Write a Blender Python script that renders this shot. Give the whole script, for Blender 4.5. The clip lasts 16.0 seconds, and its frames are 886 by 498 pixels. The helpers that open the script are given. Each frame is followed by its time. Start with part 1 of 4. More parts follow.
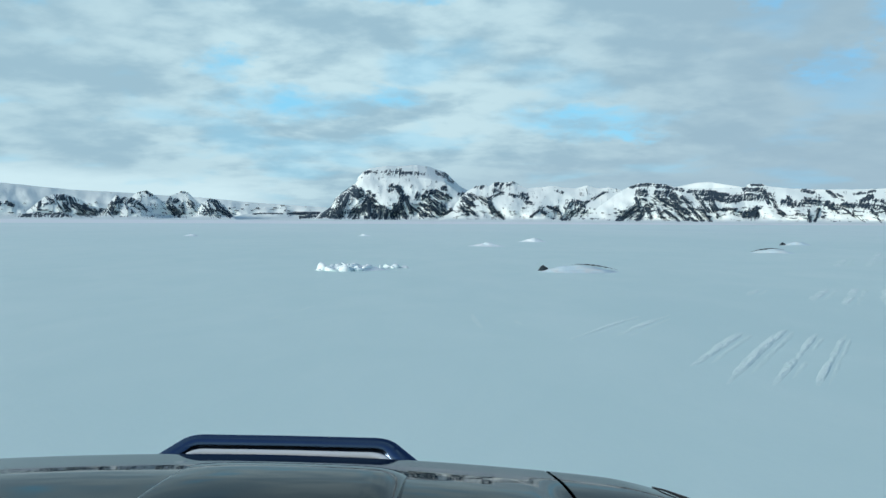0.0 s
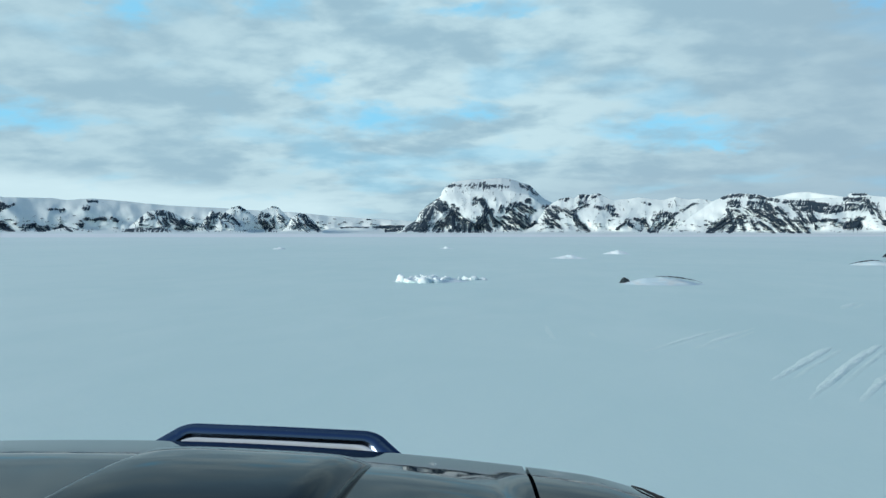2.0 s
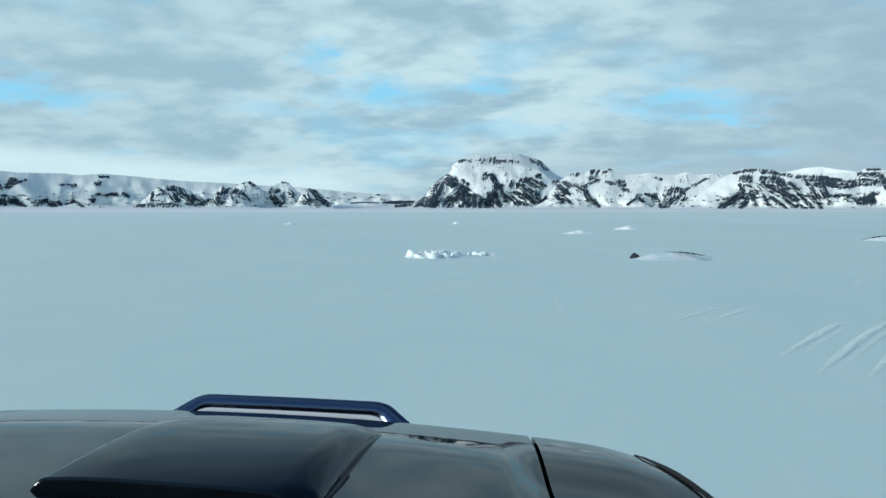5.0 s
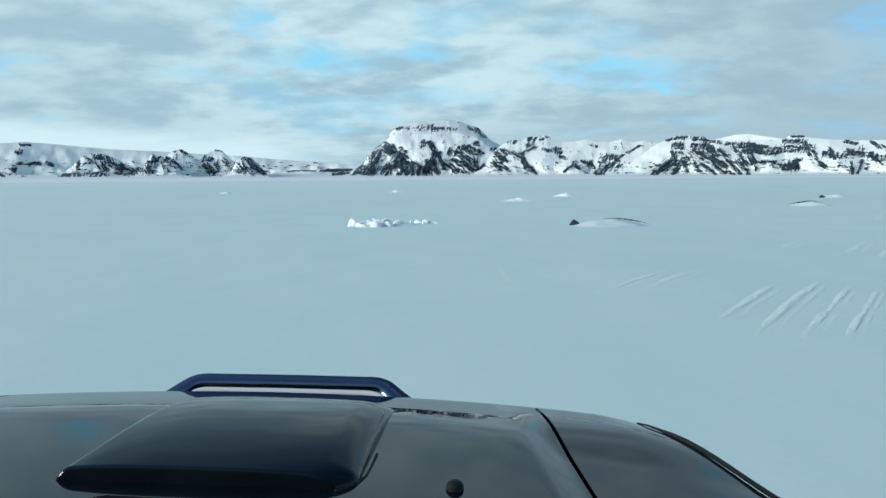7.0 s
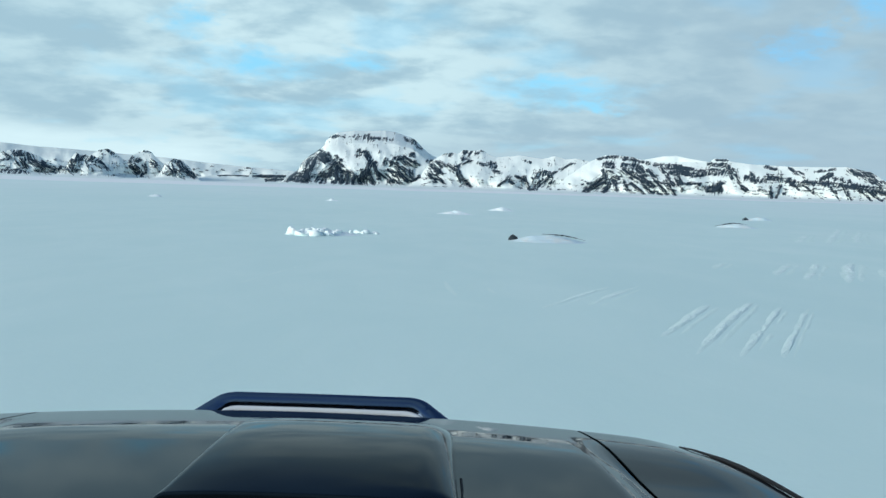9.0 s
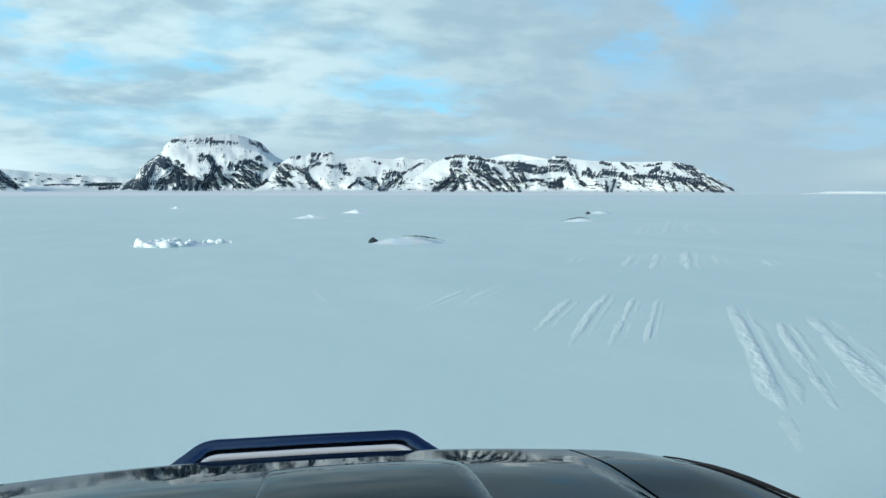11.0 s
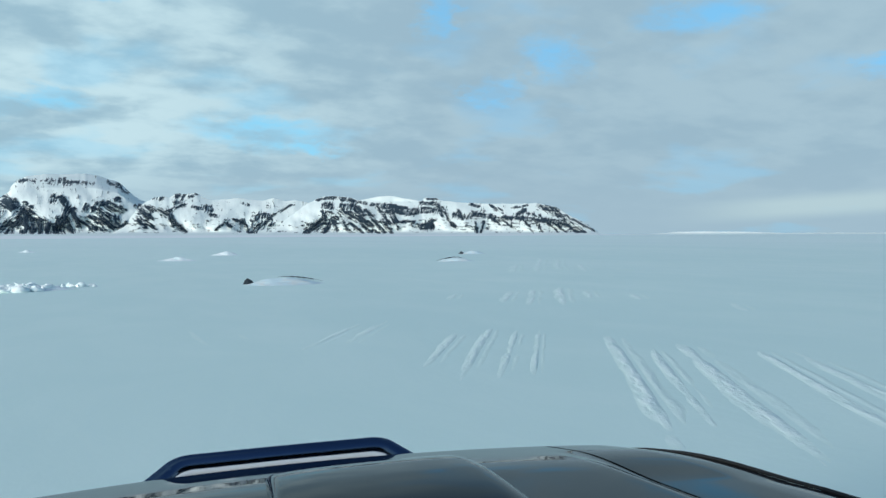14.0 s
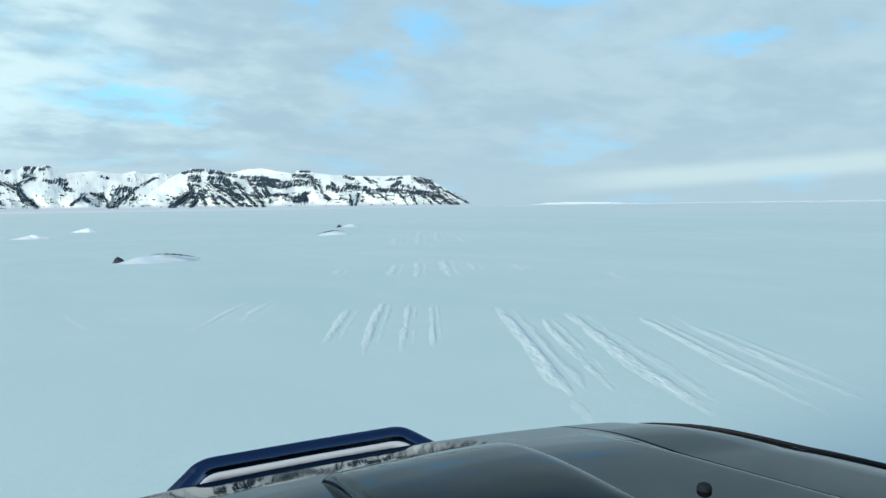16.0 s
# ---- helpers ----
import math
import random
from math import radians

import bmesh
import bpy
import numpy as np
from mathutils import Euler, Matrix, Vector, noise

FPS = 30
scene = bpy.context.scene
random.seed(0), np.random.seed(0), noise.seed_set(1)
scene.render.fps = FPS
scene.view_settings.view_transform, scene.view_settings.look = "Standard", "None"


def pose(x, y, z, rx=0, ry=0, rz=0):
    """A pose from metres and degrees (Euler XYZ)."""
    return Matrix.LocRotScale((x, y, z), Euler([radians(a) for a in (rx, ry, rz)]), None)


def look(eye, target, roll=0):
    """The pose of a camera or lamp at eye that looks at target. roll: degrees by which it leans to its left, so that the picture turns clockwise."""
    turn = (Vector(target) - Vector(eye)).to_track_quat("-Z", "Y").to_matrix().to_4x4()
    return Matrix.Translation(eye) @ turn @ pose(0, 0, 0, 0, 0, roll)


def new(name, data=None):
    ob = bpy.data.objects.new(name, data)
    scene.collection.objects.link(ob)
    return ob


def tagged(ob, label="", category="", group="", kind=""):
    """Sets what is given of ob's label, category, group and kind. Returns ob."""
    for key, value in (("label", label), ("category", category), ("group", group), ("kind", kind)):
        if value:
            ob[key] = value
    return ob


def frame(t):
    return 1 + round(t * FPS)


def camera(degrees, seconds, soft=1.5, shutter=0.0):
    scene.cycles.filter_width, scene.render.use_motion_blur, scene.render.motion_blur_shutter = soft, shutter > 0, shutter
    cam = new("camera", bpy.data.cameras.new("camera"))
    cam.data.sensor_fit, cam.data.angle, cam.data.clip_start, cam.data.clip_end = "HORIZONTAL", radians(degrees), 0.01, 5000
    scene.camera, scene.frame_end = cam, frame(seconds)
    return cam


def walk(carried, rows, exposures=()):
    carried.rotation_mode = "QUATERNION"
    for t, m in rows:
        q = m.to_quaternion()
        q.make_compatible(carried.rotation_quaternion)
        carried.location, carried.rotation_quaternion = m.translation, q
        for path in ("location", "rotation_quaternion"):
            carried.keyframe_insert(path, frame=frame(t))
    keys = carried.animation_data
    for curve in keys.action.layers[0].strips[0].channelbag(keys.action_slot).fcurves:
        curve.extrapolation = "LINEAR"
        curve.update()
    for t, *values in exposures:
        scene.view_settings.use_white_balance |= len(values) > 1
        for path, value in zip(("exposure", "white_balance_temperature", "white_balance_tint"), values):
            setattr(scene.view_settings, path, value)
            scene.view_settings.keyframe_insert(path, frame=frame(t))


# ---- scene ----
cam = camera(60.0, 16.0, soft=1.5)
# stops and white balance as the clip's camera adapts
EXPOSURES = [(0.0, -0.01, 6480.0, 10.0), (2.5, -0.02, 6480.0, 10.0), (3.0, -0.06, 6480.0, 10.0), (5.5, 0.0, 6500.0, 10.0), (7.0, 0.05, 6540.0, 10.0), (7.5, 0.19, 6600.0, 10.0), (8.0, 0.09, 6600.0, 10.0), (8.5, 0.17, 6600.0, 10.0), (9.0, 0.11, 6560.0, 10.0), (10.0, 0.11, 6540.0, 10.0), (12.5, 0.22, 6600.0, 10.0), (13.0, 0.11, 6540.0, 10.0), (13.5, 0.21, 6600.0, 10.0), (14.0, -0.02, 6480.0, 10.0), (14.5, 0.12, 6540.0, 10.0), (15.0, 0.3, 6640.0, 10.0), (15.5, 0.27, 6660.0, 10.0), (16.0, 0.28, 6640.0, 10.0)]
# t, eye x, y, z, yaw, pitch, roll
ROWS = [
    (0, 0.389, -1.203, 1.686, -0.12, -2.08, -0.38),
    (0.5, 0.399, -1.205, 1.629, 1.16, -1.32, 0.01),
    (1, 0.420, -1.192, 1.717, 2.69, -1.22, 0.36),
    (1.5, 0.510, -1.201, 1.640, 4.19, -1.56, 0.70),
    (2, 0.583, -1.179, 1.644, 6.14, -1.13, -0.11),
    (2.5, 0.589, -1.164, 1.726, 8.89, -1.60, -0.48),
    (3, 0.626, -1.177, 1.637, 9.49, -2.62, -0.82),
    (3.2, 0.626, -1.177, 1.637, 9.57, -2.58, -0.89),
    (5.3, 0.587, -1.211, 1.646, 6.61, -3.23, 0.05),
    (5.5, 0.587, -1.211, 1.646, 6.63, -3.54, 0.26),
    (6, 0.524, -1.197, 1.679, 5.64, -3.50, 0.78),
    (6.5, 0.489, -1.220, 1.701, 3.23, -3.61, 1.39),
    (7, 0.470, -1.223, 1.661, 2.30, -5.37, 0.18),
    (7.5, 0.422, -1.249, 1.704, 2.18, -5.51, -0.34),
    (8, 0.328, -1.233, 1.660, 0.98, -6.10, -0.57),
    (8.5, 0.312, -1.235, 1.753, -1.46, -5.54, -1.99),
    (9, 0.250, -1.236, 1.682, -2.54, -4.47, -1.87),
    (9.5, 0.173, -1.239, 1.616, -5.68, -4.62, -0.41),
    (10, 0.052, -1.223, 1.734, -9.30, -3.81, -0.61),
    (10.2, 0.052, -1.223, 1.734, -10.32, -3.81, -0.61),
    (12.3, -0.136, -1.177, 1.747, -18.47, -4.36, 0.24),
    (12.5, -0.136, -1.177, 1.747, -19.24, -3.97, 0.17),
    (13, -0.160, -1.168, 1.597, -20.12, -2.24, -0.02),
    (13.5, -0.240, -1.202, 1.745, -20.71, -1.01, -0.28),
    (14, -0.218, -1.176, 1.666, -23.15, -1.09, 0.13),
    (14.5, -0.278, -1.160, 1.715, -24.15, -2.64, 1.05),
    (15, -0.352, -1.115, 1.593, -26.49, -3.76, 0.80),
    (15.5, -0.426, -1.083, 1.741, -31.08, -3.52, 0.15),
    (16, -0.469, -1.035, 1.698, -32.47, -3.21, 0.67),
]
walk(cam, [(t, pose(x, y, z, 90 + p, r, w)) for t, x, y, z, w, p, r in ROWS], EXPOSURES)

HEAD = -3.0      # the car's heading, degrees

# ---- sky ----
SUN_EL, SUN_AZ = 17.0, 116.0     # degrees; bearing to the left of straight ahead
world = bpy.data.worlds.new("sky")
scene.world = world
world.use_nodes = True
wt = world.node_tree
wt.nodes.clear()


class Net:
    """Short hand for wiring shader nodes."""

    def __init__(self, tree):
        self.tree = tree

    def node(self, kind, ins=(), **props):
        n = self.tree.nodes.new(kind)
        for k, v in props.items():
            setattr(n, k, v)
        for k, v in dict(ins).items():
            self.put(n.inputs[k], v)
        return n

    def put(self, socket, v):
        if isinstance(v, bpy.types.NodeSocket):
            self.tree.links.new(v, socket)
        else:
            socket.default_value = v

    def math(self, op, a, b=0.0, c=0.0, clamp=False):
        return self.node("ShaderNodeMath", {0: a, 1: b, 2: c}, operation=op, use_clamp=clamp).outputs[0]

    def vec(self, op, a, b=(0, 0, 0)):
        n = self.node("ShaderNodeVectorMath", {0: a, 1: b}, operation=op)
        return n.outputs["Value"] if op == "LENGTH" else n.outputs[0]

    def ramp(self, x, lo, hi, a=0.0, b=1.0):
        return self.node("ShaderNodeMapRange", {0: x, 1: lo, 2: hi, 3: a, 4: b}, interpolation_type="SMOOTHSTEP").outputs[0]

    def noise(self, p, scale, detail=4.0, rough=0.55, distort=0.0):
        return self.node("ShaderNodeTexNoise", {"Vector": p, "Scale": scale, "Detail": detail, "Roughness": rough, "Distortion": distort}).outputs[0]

    def mix(self, f, a, b):
        n = self.node("ShaderNodeMix", {0: f, 6: a, 7: b}, data_type="RGBA")
        return n.outputs[2]


def rgb(r, g, b):
    return (r, g, b, 1.0)


W = Net(wt)
way = W.node("ShaderNodeTexCoord").outputs["Generated"]
sep = W.node("ShaderNodeSeparateXYZ", {0: way})
sx, sy, sz = sep.outputs
az = W.math("MULTIPLY", W.math("ARCTAN2", W.math("MULTIPLY", sx, -1.0), sy), 180 / math.pi)   # degrees to the left
el = W.math("MULTIPLY", W.math("ARCSINE", sz), 180 / math.pi)
clear = W.node("ShaderNodeTexSky", sky_type="NISHITA", sun_disc=False, sun_elevation=radians(SUN_EL), sun_rotation=radians(-SUN_AZ), altitude=200.0, air_density=1.0, dust_density=0.6, ozone_density=2.0).outputs[0]
# cloud deck: a flat layer seen in perspective
lift = W.math("ADD", W.math("MAXIMUM", sz, 0.0), 0.24)
deck = W.node("ShaderNodeCombineXYZ", {0: W.math("DIVIDE", sx, lift), 1: W.math("MULTIPLY", W.math("DIVIDE", sy, lift), 1.15), 2: 0.3}).outputs[0]
shape = W.noise(deck, 1.9, 4.0, 0.5, 0.15)
shade = W.noise(W.vec("ADD", deck, (3.0, 7.0, 0.0)), 2.7, 4.0, 0.52, 0.15)
wisp = W.noise(deck, 7.0, 4.0, 0.55, 0.15)
# breaks in the deck: bearing, elevation, half width, half height
BREAKS = [(11.2, 8.5, 4.2, 0.9), (4.2, 8.9, 2.2, 0.6), (-10.3, 7.4, 4.5, 0.85), (28.5, 15.2, 1.8, 1.1), (18.5, 16.3, 2.5, 0.9),
          (-23.4, 15.8, 1.2, 1.2), (-27.6, 10.8, 1.5, 0.7), (2.6, 16.2, 3.4, 0.5), (15.2, 11.0, 1.8, 0.8), (-31.5, 13.0, 1.8, 1.4),
          (-42.0, 15.0, 3.5, 0.9), (-26.5, 10.0, 1.5, 0.8), (36.0, 7.6, 5.0, 0.7), (-13.5, 6.4, 2.0, 0.4), (-54.0, 11.0, 2.0, 0.6)]
wob = W.vec("SUBTRACT", W.node("ShaderNodeTexNoise", {"Vector": W.vec("MULTIPLY", way, (1, 1, 2.5)), "Scale": 14.0, "Detail": 4.0, "Roughness": 0.6}).outputs["Color"], (0.5, 0.5, 0.5))
ragged = W.vec("SUBTRACT", W.node("ShaderNodeTexNoise", {"Vector": W.vec("MULTIPLY", way, (1, 1, 2.0)), "Scale": 46.0, "Detail": 4.0, "Roughness": 0.6}).outputs["Color"], (0.5, 0.5, 0.5))
spot = W.vec("ADD", W.node("ShaderNodeCombineXYZ", {0: az, 1: el, 2: 0.0}).outputs[0], W.vec("ADD", W.vec("MULTIPLY", wob, (8.0, 2.8, 0.0)), W.vec("MULTIPLY", ragged, (2.4, 1.0, 0.0))))
gaps = 0.0
for b, e, w, h in BREAKS:
    d = W.vec("LENGTH", W.vec("MULTIPLY", W.vec("SUBTRACT", spot, (b, e, 0.0)), (1 / w, 1 / h, 0.0)))
    gaps = W.math("MAXIMUM", gaps, W.ramp(d, 1.8, 0.15))
gaps = W.math("MULTIPLY", gaps, W.ramp(wisp, 0.34, 0.62, 0.42, 1.0))
thin = W.ramp(shape, 0.54, 0.68, 0.0, 0.35)
high = W.ramp(el, 22.0, 44.0)        # overhead the deck breaks up into blue
open_ = W.math("MAXIMUM", W.math("MAXIMUM", gaps, thin), W.math("MULTIPLY", high, W.ramp(shape, 0.34, 0.50)))
light = W.ramp(W.math("ADD", W.math("MULTIPLY", shade, 0.62), W.math("MULTIPLY", wisp, 0.38)), 0.38, 0.62)
cloud = W.mix(light, rgb(0.335, 0.525, 0.635), rgb(0.565, 0.775, 0.845))
cloud = W.mix(W.ramp(az, 1.0, -28.0, 0.0, 0.74), cloud, rgb(0.33, 0.48, 0.585))
cloud = W.mix(W.ramp(el, 18.0, 38.0, 0.0, 0.80), cloud, rgb(0.15, 0.235, 0.31))      # deck darkened overhead, above the view, so the hood mirrors less
cloud = W.mix(W.ramp(az, 12.0, 28.0, 0.0, 0.35), cloud, rgb(0.36, 0.545, 0.645))
low = W.ramp(el, 7.0, 1.0)
cloud = W.mix(W.math("MULTIPLY", low, W.ramp(az, 8.0, -6.0, 0.25, 0.85)), cloud, rgb(0.36, 0.51, 0.61))
glow = W.math("MULTIPLY", W.ramp(W.math("SUBTRACT", el, W.math("MULTIPLY", az, 0.062)), 2.6, 1.0), W.ramp(az, 8.0, 16.0))
cloud = W.mix(W.math("MULTIPLY", glow, 0.8), cloud, rgb(0.68, 0.89, 0.95))
streak = W.math("MULTIPLY", W.ramp(W.math("ABSOLUTE", W.math("SUBTRACT", W.math("ADD", el, W.math("MULTIPLY", az, 0.055)), -0.80)), 1.1, 0.2), W.ramp(az, -38.0, -48.0))
cloud = W.mix(W.math("MULTIPLY", streak, 0.5), cloud, rgb(0.58, 0.75, 0.76))
blue = W.vec("MULTIPLY", clear, (0.085, 0.12, 0.15))
pale = W.mix(0.82, blue, W.mix(W.ramp(az, -12.0, -24.0), rgb(0.29, 0.73, 1.0), rgb(0.23, 0.60, 0.92)))
blue = W.mix(W.ramp(el, 14.0, 34.0), pale, blue)
sky_col = W.mix(open_, cloud, blue)
bg = W.node("ShaderNodeBackground", {"Color": sky_col, "Strength": 1.0})
wt.links.new(bg.outputs[0], W.node("ShaderNodeOutputWorld").inputs[0])

sun = new("sun", bpy.data.lights.new("sun", "SUN"))
sun.data.energy, sun.data.angle, sun.data.color = 2.95, radians(16), (0.97, 0.955, 0.895)
sun.matrix_world = look((0, 0, 50), (50 * math.sin(radians(SUN_AZ)), -50 * math.cos(radians(SUN_AZ)), 50 - 50 * math.tan(radians(SUN_EL))))


# ---- materials ----
def material(name, rough=0.5, metal=0.0, coat=0.0, spec=0.5):
    m = bpy.data.materials.new(name)
    m.use_nodes = True
    n = Net(m.node_tree)
    b = m.node_tree.nodes["Principled BSDF"]
    b.inputs["Roughness"].default_value = rough
    b.inputs["Metallic"].default_value = metal
    b.inputs["Coat Weight"].default_value = coat
    b.inputs["Coat Roughness"].default_value = 0.03
    b.inputs["Specular IOR Level"].default_value = spec
    return m, n, b


def bump(n, b, height, strength, distance):
    bp = n.node("ShaderNodeBump", {"Height": height, "Strength": strength, "Distance": distance})
    n.put(b.inputs["Normal"], bp.outputs[0])


def place(n):
    return n.node("ShaderNodeNewGeometry").outputs["Position"]


def snow_field():
    m, n, b = material("packed_snow", 0.62, spec=0.25)
    p = place(n)
    drift = n.noise(n.vec("MULTIPLY", p, (1.0, 0.45, 1.0)), 0.045, 5.0, 0.55, 0.4)
    crust = n.noise(n.vec("MULTIPLY", p, (1.0, 0.5, 1.0)), 0.55, 5.0, 0.6, 0.5)
    grain = n.noise(p, 9.0, 4.0, 0.6)
    f = n.math("ADD", n.math("MULTIPLY", drift, 0.6), n.math("MULTIPLY", crust, 0.4))
    crusted = n.mix(n.ramp(f, 0.36, 0.64), rgb(0.690, 0.872, 0.824), rgb(0.760, 0.918, 0.864))
    far = n.vec("LENGTH", p)      # brighter light on the far plain, painted in as whiter colour
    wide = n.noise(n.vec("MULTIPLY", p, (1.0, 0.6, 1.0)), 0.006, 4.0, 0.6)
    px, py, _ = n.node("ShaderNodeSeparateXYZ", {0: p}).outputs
    lit_edge = n.math("ADD", n.math("SUBTRACT", py, n.math("MULTIPLY", px, 0.95)), n.math("MULTIPLY", wide, 30.0))
    far_light = n.math("ADD", n.math("MULTIPLY", n.ramp(n.math("ADD", far, n.math("MULTIPLY", wide, 60.0)), 30.0, 230.0), 0.25), n.math("MULTIPLY", n.ramp(lit_edge, 452.0, 468.0), 0.75))
    n.put(b.inputs["Base Color"], n.mix(far_light, crusted, rgb(0.965, 0.995, 0.98)))
    h = n.math("ADD", n.math("MULTIPLY", crust, 1.0), n.math("MULTIPLY", grain, 0.25))
    bump(n, b, h, 0.24, 0.05)
    return m


def broken_snow():
    m, n, b = material("broken_snow", 0.7, spec=0.2)
    p = place(n)
    f = n.noise(p, 3.5, 5.0, 0.65)
    n.put(b.inputs["Base Color"], n.mix(n.ramp(f, 0.35, 0.6), rgb(0.80, 0.92, 0.92), rgb(0.93, 0.985, 0.975)))
    bump(n, b, f, 0.6, 0.05)
    return m


def rutted_snow():
    """Snow churned by tyres: the packed snow's own colour at the edges, bright crumbs where it was thrown up."""
    m, n, b = material("rutted_snow", 0.7, spec=0.2)
    p = place(n)
    churn = n.node("ShaderNodeAttribute", attribute_name="churn").outputs["Fac"]
    crumb = n.noise(p, 2.6, 5.0, 0.7, 0.3)
    grit = n.noise(p, 14.0, 4.0, 0.65)
    f = n.math("ADD", n.math("MULTIPLY", crumb, 0.6), n.math("MULTIPLY", grit, 0.4))
    f = n.math("MULTIPLY", n.ramp(f, 0.33, 0.55), churn)
    n.put(b.inputs["Base Color"], n.mix(f, rgb(0.725, 0.895, 0.832), rgb(0.88, 0.985, 0.95)))
    bump(n, b, n.math("MULTIPLY", n.math("ADD", crumb, n.math("MULTIPLY", grit, 0.8)), churn), 0.5, 0.05)
    return m


def soiled_snow():
    m, n, b = material("soiled_snow", 0.75, spec=0.2)
    p = place(n)
    f = n.noise(p, 1.6, 5.0, 0.6, 0.4)
    n.put(b.inputs["Base Color"], n.mix(n.ramp(f, 0.40, 0.68), rgb(0.67, 0.82, 0.85), rgb(0.74, 0.80, 0.78)))
    bump(n, b, f, 0.5, 0.06)
    return m


def mountain_snow():
    m, n, b = material("rock_and_snow", 0.75, spec=0.2)
    p = place(n)
    rock = n.node("ShaderNodeAttribute", attribute_name="rock").outputs["Fac"]
    fine = n.noise(p, 0.16, 3.0, 0.6)
    wide = n.noise(p, 0.012, 4.0, 0.55)
    cover = n.ramp(n.math("ADD", rock, n.math("MULTIPLY", n.math("SUBTRACT", fine, 0.5), 0.9)), 0.42, 0.58)
    stone = n.mix(n.ramp(fine, 0.3, 0.7), rgb(0.022, 0.040, 0.058), rgb(0.056, 0.084, 0.108))
    snow = n.mix(n.ramp(wide, 0.35, 0.65), rgb(0.82, 0.90, 0.87), rgb(0.88, 0.94, 0.90))
    n.put(b.inputs["Base Color"], n.mix(cover, snow, stone))
    bump(n, b, n.math("MULTIPLY", fine, cover), 0.5, 6.0)
    return m


def car_paint():
    m, n, b = material("black_paint", 0.03, spec=0.30)
    p = n.node("ShaderNodeTexCoord").outputs["Object"]
    b.inputs["Specular Tint"].default_value = (0.76, 0.95, 1.0, 1.0)
    dust = n.noise(p, 5.0, 5.0, 0.6)
    n.put(b.inputs["Base Color"], n.mix(n.ramp(dust, 0.35, 0.7), rgb(0.003, 0.006, 0.009), rgb(0.007, 0.012, 0.016)))
    n.put(b.inputs["Roughness"], n.ramp(dust, 0.3, 0.7, 0.015, 0.06))
    return m


def plain(name, col, rough, metal=0.0, scale=40.0, vary=0.25, spec=0.5):
    m, n, b = material(name, rough, metal, spec=spec)
    f = n.noise(n.node("ShaderNodeTexCoord").outputs["Object"], scale, 4.0)
    dark = tuple(c * (1 - vary) for c in col)
    n.put(b.inputs["Base Color"], n.mix(f, rgb(*dark), rgb(*col)))
    return m


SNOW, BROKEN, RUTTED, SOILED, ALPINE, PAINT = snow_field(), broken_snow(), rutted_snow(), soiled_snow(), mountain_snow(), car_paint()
GLINT = plain("glint_strip", (0.62, 0.68, 0.72), 0.22, 0.0, 12.0, 0.06)
NAVY = plain("navy_steel", (0.14, 0.185, 0.26), 0.16, 1.0, 12.0, 0.2)
MATT = plain("matt_black", (0.005, 0.007, 0.009), 0.95, spec=0.1)
RUBBER = plain("black_rubber", (0.016, 0.019, 0.022), 0.75)
PLASTIC = plain("black_plastic", (0.012, 0.013, 0.015), 0.45)
STONE = plain("dark_lava", (0.030, 0.046, 0.056), 0.9, 0.0, 6.0, 0.6)
GREY_STEEL = plain("grey_steel", (0.30, 0.31, 0.33), 0.4, 1.0)


# ---- building helpers ----
def link(name, verts, faces, mat, parent=None, label="", smooth=True):
    me = bpy.data.meshes.new(name)
    me.from_pydata([tuple(v) for v in verts], [], faces)
    me.materials.append(mat)
    if smooth:
        me.shade_smooth()
    ob = new(name, me)
    if parent:
        ob.parent = parent
    if label:
        tagged(ob, label)
    return ob


def grid_faces(nu, nv, off=0, wrap=False):
    out = []
    for i in range(nu - 1):
        for j in range(nv if wrap else nv - 1):
            k = (j + 1) % nv
            out.append((off + i * nv + j, off + (i + 1) * nv + j, off + (i + 1) * nv + k, off + i * nv + k))
    return out


def sheet(name, surf, nu, nv, thick, mat, parent=None, label=""):
    """A curved panel surf(u, v), u and v from 0 to 1, with real thickness downwards and closed edges."""
    top = [surf(i / (nu - 1), j / (nv - 1)) for i in range(nu) for j in range(nv)]
    low = [(x, y, z - thick) for x, y, z in top]
    n = nu * nv
    faces = [f[::-1] for f in grid_faces(nu, nv)] + grid_faces(nu, nv, n)
    rim = [i * nv for i in range(nu)] + [(nu - 1) * nv + j for j in range(1, nv)] + [i * nv + nv - 1 for i in range(nu - 2, -1, -1)] + [j for j in range(nv - 2, 0, -1)]
    for a, b in zip(rim, rim[1:] + rim[:1]):
        faces.append((a, b, b + n, a + n))
    ob = link(name, top + low, faces, mat, parent, label)
    tidy(ob)
    return ob


def tidy(ob, sharp=50):
    bm = bmesh.new()
    bm.from_mesh(ob.data)
    bmesh.ops.recalc_face_normals(bm, faces=bm.faces)
    for e in bm.edges:
        if len(e.link_faces) == 2 and e.calc_face_angle(0) > radians(sharp):
            e.smooth = False
    bm.to_mesh(ob.data)
    bm.free()


def part(name, bm, mat, parent, label=""):
    me = bpy.data.meshes.new(name)
    bmesh.ops.recalc_face_normals(bm, faces=bm.faces)
    bm.to_mesh(me)
    bm.free()
    me.materials.append(mat)
    me.shade_smooth()
    ob = new(name, me)
    ob.parent = parent
    if label:
        tagged(ob, label)
    tidy(ob)
    return ob


